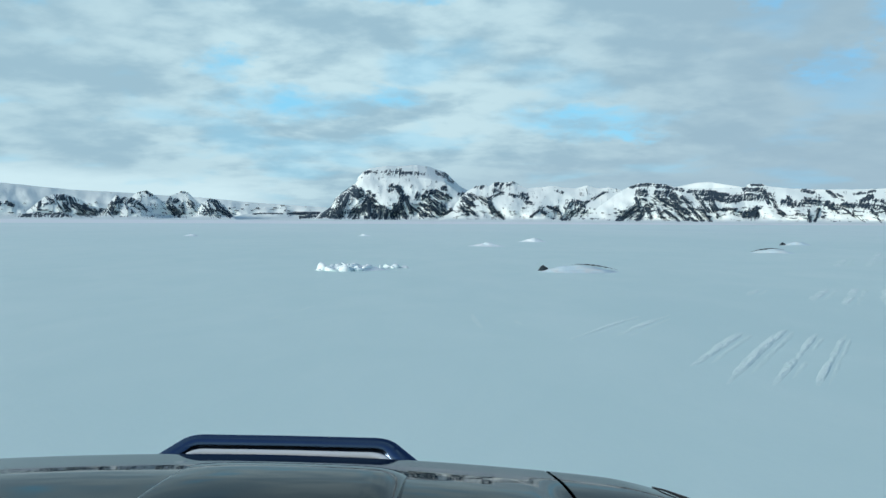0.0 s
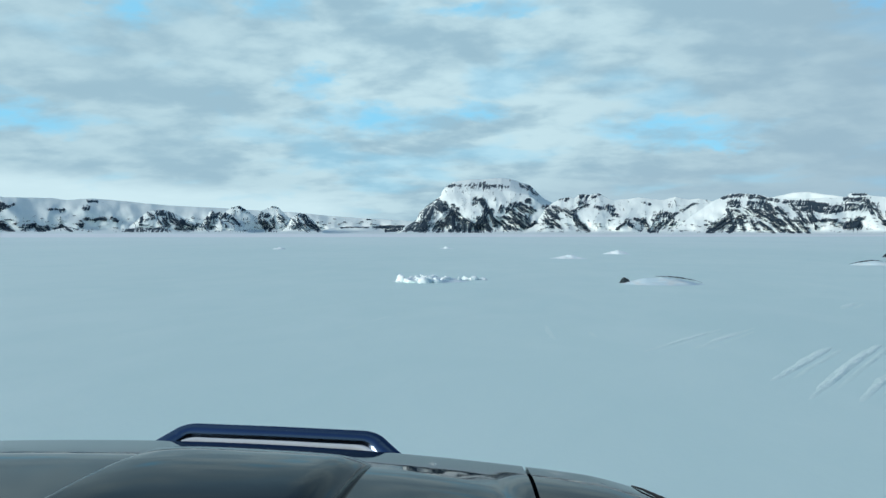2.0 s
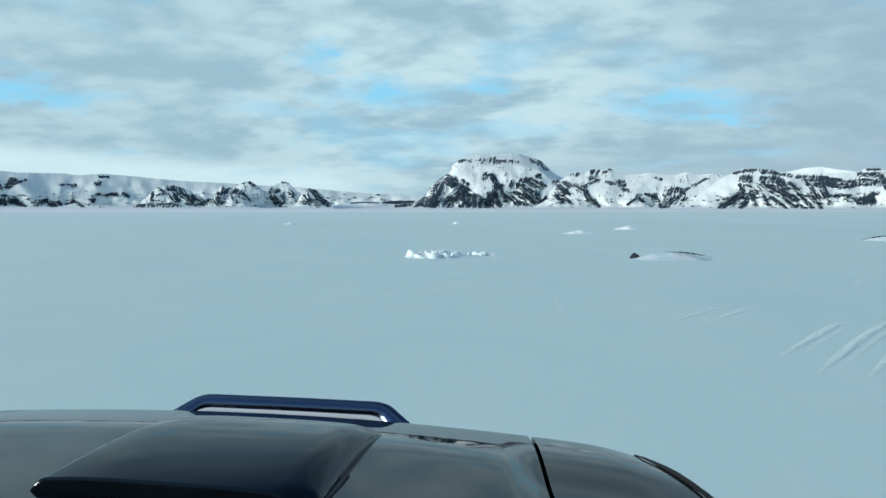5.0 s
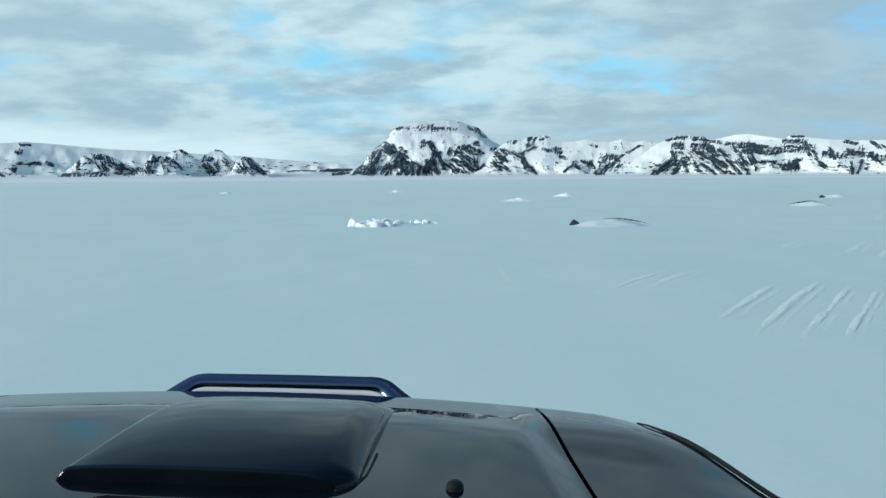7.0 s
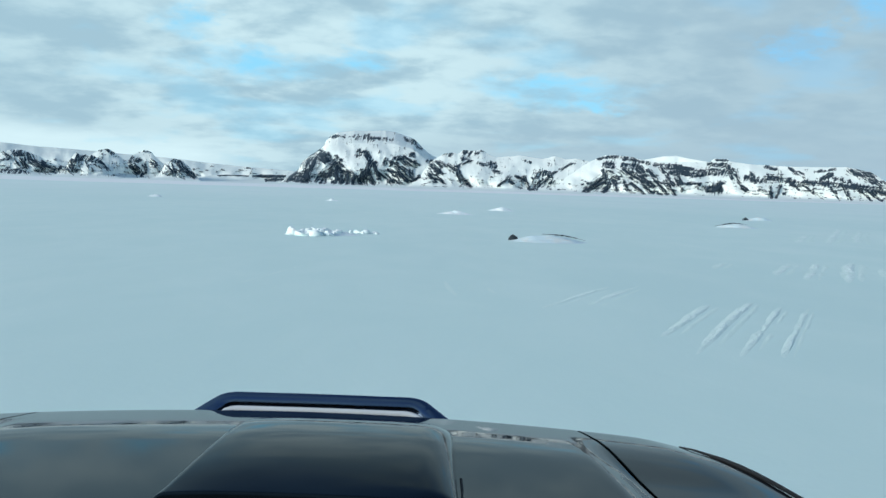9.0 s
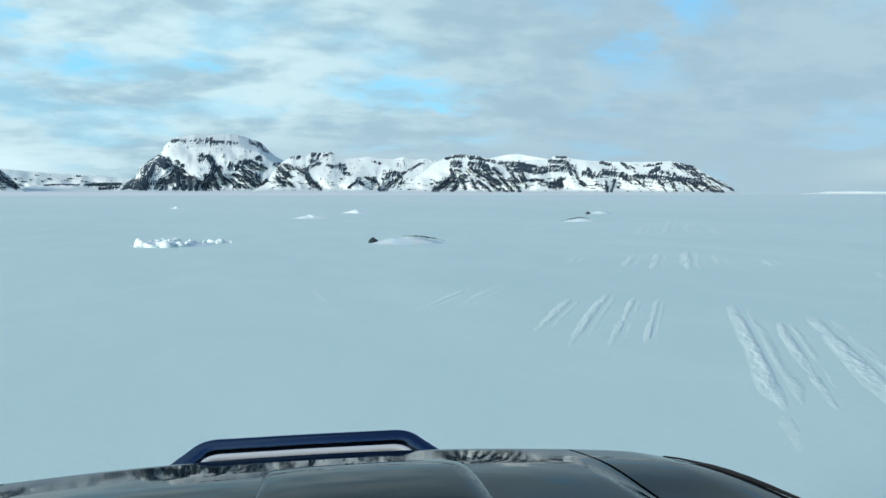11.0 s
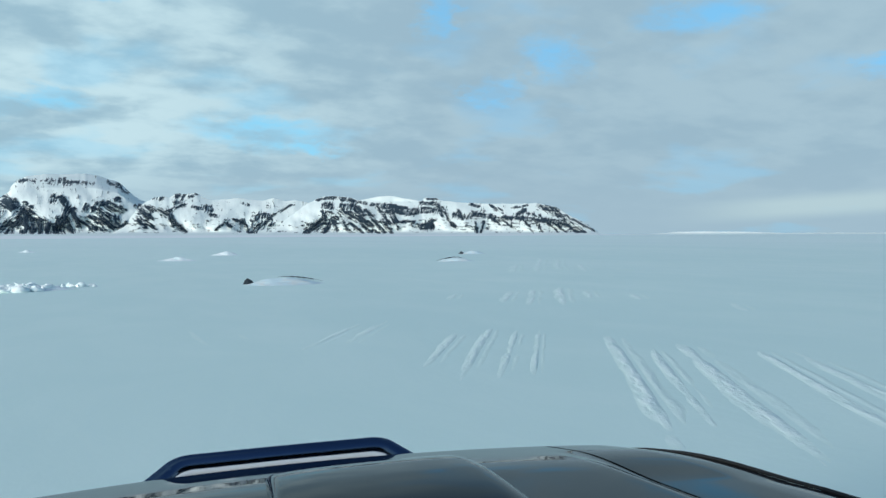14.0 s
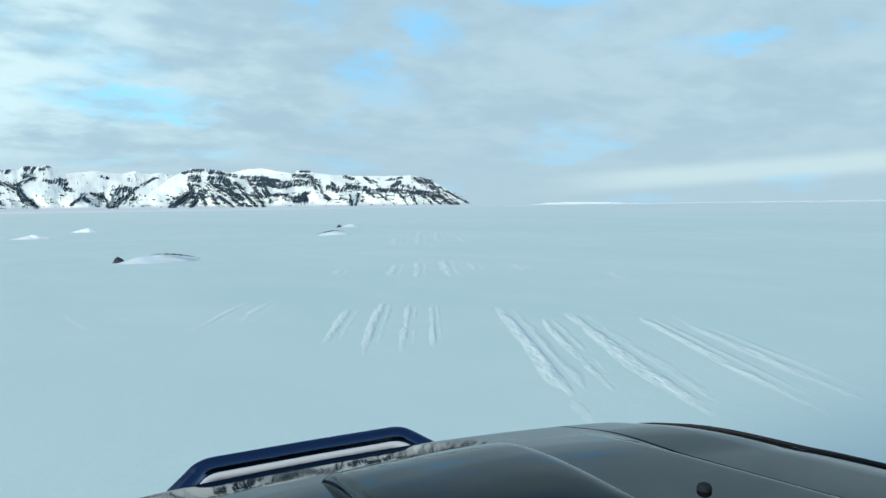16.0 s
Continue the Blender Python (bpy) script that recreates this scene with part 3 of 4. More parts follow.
def mountain(name, skyline, rocks, near, deep, label, rough=1.0, speckle=0.0, rows=110, fall=1.3, seed=0.0, cat="mountain", streak=1.0, apron=700.0, cap=0.0):
    """A mountain whose face rises from near metres away to its ridge deep metres behind; rocks are bare outcrops
    (from, to, half widths) that stand proud of the snow."""
    sky = sorted(skyline)
    b0, b1 = sky[0][0], sky[-1][0]
    cols = max(24, int((b1 - b0) / 0.018))
    b = np.linspace(b0, b1, cols)
    top = np.interp(b, [s[0] for s in sky], [s[1] for s in sky])
    pad = np.pad(top, 7, mode='edge')
    top = np.convolve(pad, np.hanning(17)[1:-1] / np.hanning(17)[1:-1].sum(), mode='valid')
    u = -b * 23.7
    ends = np.clip(np.minimum(b - b0, b1 - b) / 0.5, 0, 1)
    top = top + ends * rough * (fbm(u * 0.09 + seed, 3.1 + 0 * u, 3) - 0.5) * 2.2
    crag = np.zeros(cols)
    for a0, h0, a1, h1, w0, w1 in rocks:
        for k in np.linspace(0, 1, 6):
            hk = h0 + (h1 - h0) * k
            near_top = np.clip(1.6 - np.abs(top - hk) / (1.2 * (w0 + w1)), 0, 1)
            crag = np.maximum(crag, near_top * np.clip(1.5 - np.abs(u + 23.7 * (a0 + (a1 - a0) * k)) / (w0 + w1 + 2), 0, 1))
    smooth_top = np.maximum(top, 0.0)
    top = top + ends * rough * crag * ((fbm(u * 0.30 + seed, 9.7 + 0 * u, 3) - 0.45) * 2.4)
    top = np.maximum(top, 0.0)
    q = np.linspace(0, 1, rows)
    U, Q = np.meshgrid(u, q, indexing="ij")
    H = smooth_top[:, None] * Q + (top - smooth_top)[:, None] * Q ** 14
    # bare rock: outcrops with couloirs of snow running down through them
    M = np.full(U.shape, -1.0)
    wx = (fbm(U * 0.14 + seed, H * 0.14 + 2, 3) - 0.5) * 6
    wy = (fbm(U * 0.14 + 50 + seed, H * 0.14 + 8, 3) - 0.5) * 5
    lean = np.zeros(U.shape)
    for a0, h0, a1, h1, w0, w1 in rocks:
        p0, p1 = np.array([-a0 * 23.7, h0]), np.array([-a1 * 23.7, h1])
        d = p1 - p0
        t = np.clip(((U + wx - p0[0]) * d[0] + (H + wy - p0[1]) * d[1]) / max(d @ d, 1e-6), 0, 1)
        w = 1.45 * (w0 + (w1 - w0) * t) + 0.7
        m = 1 - np.hypot(U + wx - p0[0] - t * d[0], H + wy - p0[1] - t * d[1]) / w
        slant = d[0] / d[1] if abs(d[1]) > 6 else (0.4 if d[0] > 0 else -0.4)
        lean = np.where(m > np.maximum(M, -0.9), np.clip(slant, -1.3, 1.3), lean)
        M = np.maximum(M, m)
    along = U - lean * H + (fbm(U * 0.08 + 9 + seed, H * 0.08, 2) - 0.5) * 8
    couloir = fbm(along * 0.22 + seed * 3, H * 0.03, 2)
    needle = fbm(along * 0.75 + seed, H * 0.10 + 5, 2)
    blot = fbm(U * 0.40 + seed, H * 0.50 + 31, 3, 0.7)
    chip = fbm(U * 0.95 + seed + 70, H * 1.15 + 13, 3, 0.7)
    sliver = fbm(along * 1.5 + seed + 5, H * 0.16 + 21, 2)
    inside = np.clip((M - 0.29) * 1.25, -0.95, 0.34)
    rock = 0.5 + inside + streak * ((couloir - 0.5) * 1.1 + (needle - 0.5) * 1.5 + (sliver - 0.5) * 2.1) + (blot - 0.5) * 0.8 + (chip - 0.5) * 0.9 + (fbm(U * 0.05 + seed, H * 0.55 + 8, 2) - 0.5) * 0.9
    if speckle:
        fleck = fbm(U * 0.11 + seed + 33, H * 0.42 + 3, 4, 0.62)
        rock = np.maximum(rock, (fleck - 0.575 + 0.03 / speckle - 0.05) * 7 * np.clip((H - 2) / 4, 0, 1) * np.clip((34 - H) / 10, 0, 1) + (chip - 0.5) * 0.9 + (sliver - 0.5) * 0.5 - 0.15)
    rock = np.clip(rock, 0, 1) * ends[:, None] * np.clip((H - 1.0) / 3.5, 0, 1)
    # relief: broad hollows on the snow, ribs where rock stands proud
    broad = fbm((U + 0.5 * H) * 0.028 + seed + 20, (H - 0.3 * U) * 0.035, 2) - 0.5
    swell = fbm(U * 0.07 + seed, H * 0.05 + 4, 2) - 0.5
    rock_high = np.clip(rock * 1.6 - 0.6, 0, 1)
    rib = (couloir - 0.5) * 0.7 + (needle - 0.5) * 0.3
    unit = near / 1358.0
    bare = np.clip(inside + 0.75, 0.0, 1)
    out = (broad * 34 + swell * 9 + (blot - 0.5) * 0.8 + rib * 9 * bare ** 3 + (chip - 0.5) * 2 * bare ** 3 + rock_high * 3.5) * unit * np.minimum(1, H / 10) * ends[:, None] * np.clip(1.25 - Q, 0.25, 1)
    step = Q ** fall + cap * np.clip((Q - 0.78) / 0.22, 0, 1) ** 1.5
    R = near + step * deep * (0.35 + 0.65 * smooth_top[:, None] / max(top.max(), 1)) - out - apron * np.exp(-H / 1.3)
    Z = H * R / 1358.0 - 1.2 * (1 - Q)
    # the far side
    back = [(1.02, 0.10), (0.80, 0.5), (0.0, 1.4)]
    for k, s in back:
        R = np.concatenate([R, R[:, rows - 1:rows] + deep * s], 1)
        Z = np.concatenate([Z, np.minimum(Z[:, rows - 1:rows], Z[:, rows - 1:rows] * k) - (3.0 if k == 0 else 0)], 1)
        rock = np.concatenate([rock, rock[:, rows - 1:rows] * 0], 1)
    B = np.radians(np.repeat(b, R.shape[1]))
    r = R.ravel()
    verts = np.stack([-np.sin(B) * r, np.cos(B) * r, Z.ravel()], 1)
    faces = np.array(grid_faces(cols, R.shape[1]))
    value = rock.ravel()
    stony = value[faces].mean(1) > 0.5
    ob = new(name)
    for what, pick, say in (("snow_slope", ~stony, "white snow slope"), ("rock_face", stony, "bare dark rock with snow streaks")):
        if pick.sum() < 40:
            continue
        used, idx = np.unique(faces[pick], return_inverse=True)
        me = bpy.data.meshes.new(what)
        me.from_pydata(verts[used], [], idx.reshape(-1, 4).tolist())
        me.attributes.new("rock", "FLOAT", "POINT").data.foreach_set("value", value[used].astype(np.float32))
        me.materials.append(ALPINE)
        me.shade_smooth()
        piece = tagged(new(what, me), say, kind="stuff" if speckle and what == "rock_face" else "")
        piece.parent = ob
    return tagged(ob, label, cat)


mountain("glacier_dome", DOME_SKY, DOME_NEAR + DOME_FAR, 4150, 220, "broad white ice cap with a few bare rock patches", 0.35, speckle=0.7, fall=1.7, seed=3, cat="glacier", streak=0.5)
mountain("snow_dome", BACK_SKY, [], 4250, 120, "smooth white snow dome behind the cliffs", 0.2, rows=30, seed=5, cat="glacier", streak=0.3)
mountain("table_mountain", MASSIF_SKY, MASSIF_FLANK + MASSIF_SPURS + MASSIF_FACE, 3500, 360, "flat-topped snowy mountain with black rock spurs", 0.6, 0.35, cap=0.8, seed=11)
mountain("snowy_ridge", MID_SKY, MID_ROCK + MID_FOOT, 3430, 300, "snow-covered ridge with scattered dark outcrops", 0.9, 0.6, seed=23)
mountain("cliff_ridge", RIDGE_SKY, RIDGE_CAP + RIDGE_FOOT + RIDGE_BANDS + CLIFF_BANDS + CLIFF_STREAKS, 3320, 260, "long snowy ridge with layered black cliffs", 0.7, 0.5, streak=0.75, seed=37)
mountain("moraine_strip", MORAINE_SKY, MORAINE_ROCK, 3700, 60, "low grey moraine strip under the ice cap", 0.3, rows=30, seed=41, cat="hill", streak=0.4)
for sky, rocks, near, seed in ((HILLD_SKY, HILLD_ROCK, 3650, 43), (HILLB_SKY, HILLB_ROCK, 3600, 47), (HILLC_SKY, HILLC_ROCK, 3520, 53), (HILLE_SKY, HILLE_ROCK, 3480, 59), (HILLA_SKY, HILLA_ROCK, 3400, 61)):
    tagged(mountain("rocky_hill", sky, rocks, near, 130, "small snowy hill with dark rock ribs", 0.9, 0.6, rows=72, seed=seed, cat="hill", streak=1.35), group="hills below the ice cap")
mountain("distant_coast", [(-38.0, 0.0), (-39.4, 2.2), (-40.2, 4.2), (-42.5, 4.4), (-44.6, 3.6), (-47.0, 1.8), (-62.0, 1.8), (-70.0, 0.0)], [], 4300, 12, "thin white strip of far snow on the horizon", 0.2, rows=8, seed=71, cat="hill", streak=0.2, apron=60.0)


# ---- the car's front end ----
car = new("off_road_car")
car.rotation_euler = (0, 0, radians(HEAD))
tagged(car, "black off-road car with a hood scoop and steel bar", "car")
REAR = -0.76
CX = 0.06       # the car's middle line


def fold(x):
    """Distance out from the middle, alike on both sides of the car."""
    return abs(x - CX)


def gap_x(y):
    """The joint between hood and fender."""
    return 0.567 + (0.225 - y) * 0.155


def edge_x(y):
    return 0.77 + (0.16 - y) * 0.37 - max(0.0, -0.2 - y) * 0.20


def lip_y(x):
    d = fold(x)
    return 0.275 - 0.19 * d * d - 0.10 * max(0.0, d - 0.62)


def ease(x):
    """From 0 to 1 over the unit step, and its integral."""
    x = min(1.0, max(0.0, x))
    return x * x * (3 - 2 * x)


def bevel(k):
    """From 0 to 1: bends over slowly, ends in a tight hollow."""
    k = min(1.0, max(0.0, k))
    return 1.25 * k * k if k < 0.8 else 1.0 - 0.2 * ((1 - k) / 0.2) ** 2


def eased_sum(x, start, width):
    k = (x - start) / width
    if k <= 0:
        return 0.0
    return width * (k * k * k - 0.5 * k ** 4) if k < 1 else width * (k - 0.5)


def nose_z(y):
    """Height along the middle line: almost flat, then bending over towards the nose."""
    return 1.2730 - 0.012 * y - 0.15 * eased_sum(y, -0.06, 0.20)


def top_z(x, y):
    d = fold(x)
    ys = y + 0.19 * d * d                                # the nose is bowed in plan
    z = nose_z(ys) - 0.012 * d * d
    side, front, r = gap_x(y) - CX - 0.076, -0.045, 0.10  # the raised middle, its corners rounded
    qx, qy = d - side + r, ys - front + r
    away = math.hypot(max(qx, 0.0), max(qy, 0.0)) + min(max(qx, qy), 0.0) - r
    ahead = max(qy, 0.0) / max(1e-6, math.hypot(max(qx, 0.0), max(qy, 0.0)))
    z += 0.0020 * (1 - bevel(away / (0.070 + 0.075 * ahead)))
    k = min(1.0, max(0.0, (d - side - 0.012) / 0.056))
    z -= 0.0190 * (k * k / 0.36 if k < 0.2 else (k - 0.1) / 0.9) * (1 - ease((ys + 0.05) / 0.22))   # steeper beside the raised middle
    g = gap_x(y) - CX
    z -= 0.30 * max(0.0, d - g - 0.55 * (edge_x(y) - CX - g)) ** 1.5
    over = max(0.0, y - lip_y(x) + 0.03)
    return z - 7.0 * over * over


def hood_surf(u, v):
    if u <= 0.88:
        t, drop = u / 0.88, 0.0
    else:
        t, drop = 1.0, (u - 0.88) / 0.12
    x0 = v * 2 - 1
    y = REAR + t * (lip_y(CX + x0 * 0.52) - REAR)
    x = CX + x0 * (gap_x(y) - CX - 0.0025)
    y = REAR + t * (lip_y(x) - REAR)
    z = top_z(x, y)
    a = drop * math.pi / 2
    return x, y + 0.035 * math.sin(a), z - 0.06 * (1 - math.cos(a))


hood = sheet("hood", hood_surf, 170, 141, 0.012, PAINT, car, "glossy black hood panel")
for s in (1, -1):
    def fender_surf(u, v, s=s):
        if u <= 0.88:
            t, drop = u / 0.88, 0.0
        else:
            t, drop = 1.0, (u - 0.88) / 0.12
        y = REAR + t * (lip_y(0.66) - REAR)
        a, b = gap_x(y) + 0.0025, edge_x(y)
        k = min(1.0, v / 0.7)
        x = a + (b - a) * k
        y = REAR + t * (lip_y(x) - REAR)
        z = top_z(x, y) - 0.004 * k ** 3
        if v > 0.7:
            w = (v - 0.7) / 0.3
            x += 0.05 * math.sin(w * math.pi / 2)
            z -= 0.30 * w ** 1.6
            y -= 0.03 * w * t
        c = drop * math.pi / 2
        return x if s > 0 else 2 * CX - x, y + 0.035 * math.sin(c), z - 0.06 * (1 - math.cos(c))
    sheet("fender", fender_surf, 90, 44, 0.010, PAINT, car, "glossy black fender")
    pts = []
    for i in range(26):
        y = -0.75 + i / 25 * (lip_y(0.77) + 0.745)
        x = edge_x(y)
        x -= 0.014
        pts.append((x if s > 0 else 2 * CX - x, y, top_z(x, y) - 0.001))
    # black strip added so bright snow doesn't show through the joint
    def filler_surf(u, v, s=s):
        y = REAR + 0.01 + u * (lip_y(gap_x(0.2)) - REAR - 0.005)
        x = gap_x(y) + (v - 0.5) * 0.05
        return x if s > 0 else 2 * CX - x, y, top_z(x, y) - 0.0135
    sheet("gap_filler", filler_surf, 60, 5, 0.004, MATT, car, "black filler added under the hood joint to block light")
    tube("trim_strip", pts, lambda t: 0.0038 * min(1.0, 0.3 + (1 - t) * 5), RUBBER, car, "thin black rubber edge strip", 8)

# scoop: a low rounded hump that swells towards the nose, blunt at its back
def scoop():
    nu, nv = 60, 56
    yn, yf = -0.302, 0.075
    top, faces = [], []
    for i in range(nu):
        t = i / (nu - 1)
        y = yn + (yf - yn) * t ** 1.6
        a, b = -0.048 + 0.045 * t, 0.343 - 0.010 * t
        b -= 0.030 * max(0.0, 1 - (y - yn) / 0.035) ** 2
        for j in range(nv):
            v = j / (nv - 1)
            v = 0.5 - 0.5 * math.cos(math.pi * v)        # closer rows towards the flanks
            x = a + (b - a) * v
            left, right = (x - a) / 0.014, (b - x) / 0.050
            back = (y - yn) / 0.007
            front = (yf - y) / 0.13
            lift = 1.0
            for k in (left, right, back, front):
                k = min(1.0, max(0.0, k))
                lift *= (1 - (1 - k) ** 2.2) ** 0.45
            slump = max(0.0, 1 - (y - yn) / 0.20)
            crown = 0.0385 - 0.0175 * slump ** 2 - 0.11 * max(0.0, y - yn - 0.20) ** 1.3 - 0.006 * (2 * v - 1) ** 4
            top.append((x, y, top_z(x, y) - 0.002 + max(0.004, crown) * lift))
    faces = [f[::-1] for f in grid_faces(nu, nv)]
    n = nu * nv
    rim = [i * nv for i in range(nu)] + [(nu - 1) * nv + j for j in range(1, nv)] + [i * nv + nv - 1 for i in range(nu - 2, -1, -1)] + list(range(nv - 2, 0, -1))
    low = [(top[k][0], top[k][1], top[k][2] - 0.012) for k in rim]
    for k in range(len(rim)):
        m = (k + 1) % len(rim)
        faces.append((rim[k], rim[m], n + m, n + k))
    faces.append(tuple(n + k for k in range(len(rim))))
    ob = link("hood_scoop", top + low, faces, PAINT, car, "glossy black raised air scoop")
    tidy(ob, 75)
    return ob


scoop()
# dark seam round the scoop's foot
SEAM = [(0.316, -0.305), (0.330, -0.292), (0.340, -0.274), (0.345, -0.25), (0.3455, -0.21), (0.3445, -0.17)]
tube("scoop_seal", [(x, y, top_z(x, y)) for x, y in SEAM], 0.0020, RUBBER, car, "black rubber seal strip", 8)


def arc(points, steps=8):
    """Rounds the corners of a path by quadratic curves through edge middles."""
    out = [points[0]]
    for i in range(1, len(points) - 1):
        a, b, c = (Vector(points[k]) for k in (i - 1, i, i + 1))
        p, q = a.lerp(b, 0.5), b.lerp(c, 0.5)
        for k in range(steps + 1):
            t = k / steps
            out.append(tuple(p.lerp(b, t).lerp(b.lerp(q, t), t)))
    out.append(points[-1])
    return out


# steel bar across the nose: level in the middle, its shoulders running down and back
BAR_X = 0.068


def bar_path(flat, half, y, z):
    side = [(half + 0.030, y - 0.06, z - 0.26), (half + 0.028, y - 0.05, z - 0.075), (half + 0.010, y - 0.038, z - 0.044), (half - 0.035, y - 0.018, z - 0.017), (flat, y, z), (flat - 0.05, y, z)]
    return arc([(BAR_X - x, yy, zz) for x, yy, zz in side] + [(BAR_X, y, z + 0.001)] + [(BAR_X + x, yy, zz) for x, yy, zz in side[::-1]])


bar = tube("nose_bar", bar_path(0.198, 0.262, 0.330, 1.2335), 0.0185, NAVY, car, "dark blue polished steel bar", 28, 0.5, radians(-32))
# pale strip stands in for the bright reflection along the bar's underside
tube("glint_strip", bar_path(0.188, 0.252, 0.3200, 1.2195), 0.0075, GLINT, bar, "pale strip standing in for the bar's bright lower reflection", 14)
bm = bmesh.new()
round_box(bm, BAR_X - 0.235, BAR_X + 0.235, 0.312, 0.330, 1.06, 1.2135, 0.004)
part("bar_plate", bm, PLASTIC, bar, "black plate below the bar")


def nozzle(x, y):
    bm = bmesh.new()
    bmesh.ops.create_uvsphere(bm, u_segments=18, v_segments=10, radius=0.011, matrix=pose(x, y, top_z(x, y) + 0.003) @ Matrix.Diagonal((1, 1, 0.75, 1)))
    bmesh.ops.create_cone(bm, cap_ends=True, segments=18, radius1=0.012, radius2=0.010, depth=0.006, matrix=pose(x, y, top_z(x, y) + 0.001))
    part("washer_nozzle", bm, RUBBER, car, "small round black washer nozzle")


nozzle(0.462, -0.280)
nozzle(-0.008, -0.392)


def cowl_surf(u, v):
    y = -0.96 + u * 0.196
    x = CX - 0.84 + v * 1.68
    return x, y, 1.30 - 0.016 * ((x - CX) / 0.9) ** 2 + 0.003 * math.sin(v * 90)


sheet("cowl_panel", cowl_surf, 10, 90, 0.02, PLASTIC, car, "black plastic cowl panel")


def reflection_surf(u, v):
    """A dark reflection on the hood behind the scoop, laid as a black strip, its corners rounded."""
    x = 0.018 + v * 0.50
    front = -0.346 - 0.013 * v - 0.04 * max(0.0, 1 - v / 0.06) ** 2 - 0.02 * max(0.0, (v - 0.95) / 0.05) ** 2
    y = -0.52 + u * (front + 0.52)
    return x, y, top_z(x, y) + 0.002


# wiper at rest, placed on the hood to fit the camera's view
arm = tube("wiper_arm", [(-0.128, -0.412, 1.284), (-0.20, -0.420, 1.290), (-0.45, -0.45, 1.294), (-0.70, -0.51, 1.292), (-0.74, -0.57, 1.284)], lambda t: 0.0055 + 0.004 * t, PLASTIC, car, "black wiper arm", 10)
tube("wiper_blade", [(-0.120, -0.425, 1.279), (-0.40, -0.462, 1.282), (-0.66, -0.522, 1.279)], 0.0045, RUBBER, arm, "black rubber wiper blade", 8)


sheet("hood_reflection", reflection_surf, 14, 70, 0.0015, MATT, car, "dark reflection laid as a black strip behind the scoop")
bm = bmesh.new()
round_box(bm, CX - 0.62, CX + 0.62, 0.06, 0.16, 0.70, 1.18, 0.02)
part("grille_panel", bm, PLASTIC, car, "black front grille panel")
bm = bmesh.new()
round_box(bm, CX - 0.98, CX + 0.98, 0.24, 0.36, 0.52, 0.72, 0.03)
part("bumper", bm, PLASTIC, car, "black front bumper")
bm = bmesh.new()
round_box(bm, CX - 0.6, CX + 0.6, -0.90, 0.18, 0.48, 1.17, 0.03)
part("engine_bay", bm, PLASTIC, car)
bm = bmesh.new()
round_box(bm, CX - 0.90, CX + 0.90, -0.93, -0.88, 0.60, 1.28, 0.01)
part("bulkhead", bm, PLASTIC, car)
for s in (1, -1):
    def ring(name, prof, mat, parent, label):
        n, k = 40, len(prof)
        verts = [(CX + s * 0.88 + px, -0.14 + pr * math.cos(2 * math.pi * i / n), 0.44 + pr * math.sin(2 * math.pi * i / n)) for i in range(n) for px, pr in prof]
        faces = [(i * k + j, ((i + 1) % n) * k + j, ((i + 1) % n) * k + (j + 1) % k, i * k + (j + 1) % k) for i in range(n) for j in range(k)]
        ob = link(name, verts, faces, mat, parent, label)
        tidy(ob)
        return ob
    wheel = new("wheel")
    wheel.parent = car
    ring("tyre", [(-0.14, 0.22), (-0.15, 0.36), (-0.12, 0.435), (0, 0.445), (0.12, 0.435), (0.15, 0.36), (0.14, 0.22)], RUBBER, wheel, "wide black balloon tyre")
    ring("rim", [(-0.13, 0.21), (-0.13, 0.23), (0.13, 0.23), (0.13, 0.21), (0.03, 0.03), (0.02, 0.03)], GREY_STEEL, wheel, "grey steel rim")
bm = bmesh.new()
round_box(bm, CX - 0.8, CX + 0.8, -0.19, -0.09, 0.39, 0.49, 0.02)
part("axle", bm, PLASTIC, car)


# cabin round the camera, open at the windscreen; added unseen to darken hood reflections
def shell(name, x0, x1, y0, y1, z0, z1, mat, label="", r=0.02, parent=None):
    bm = bmesh.new()
    round_box(bm, x0, x1, y0, y1, z0, z1, r)
    return part(name, bm, mat, parent or car, label)


def roof_surf(u, v):
    x, y = (v * 2 - 1) * 0.92, -3.55 + u * 2.67
    return CX + x, y, 2.0 - 0.05 * (x / 0.92) ** 4 - 0.03 * max(0.0, (u - 0.8) / 0.2) ** 2 - 0.03 * max(0.0, (0.15 - u) / 0.15) ** 2


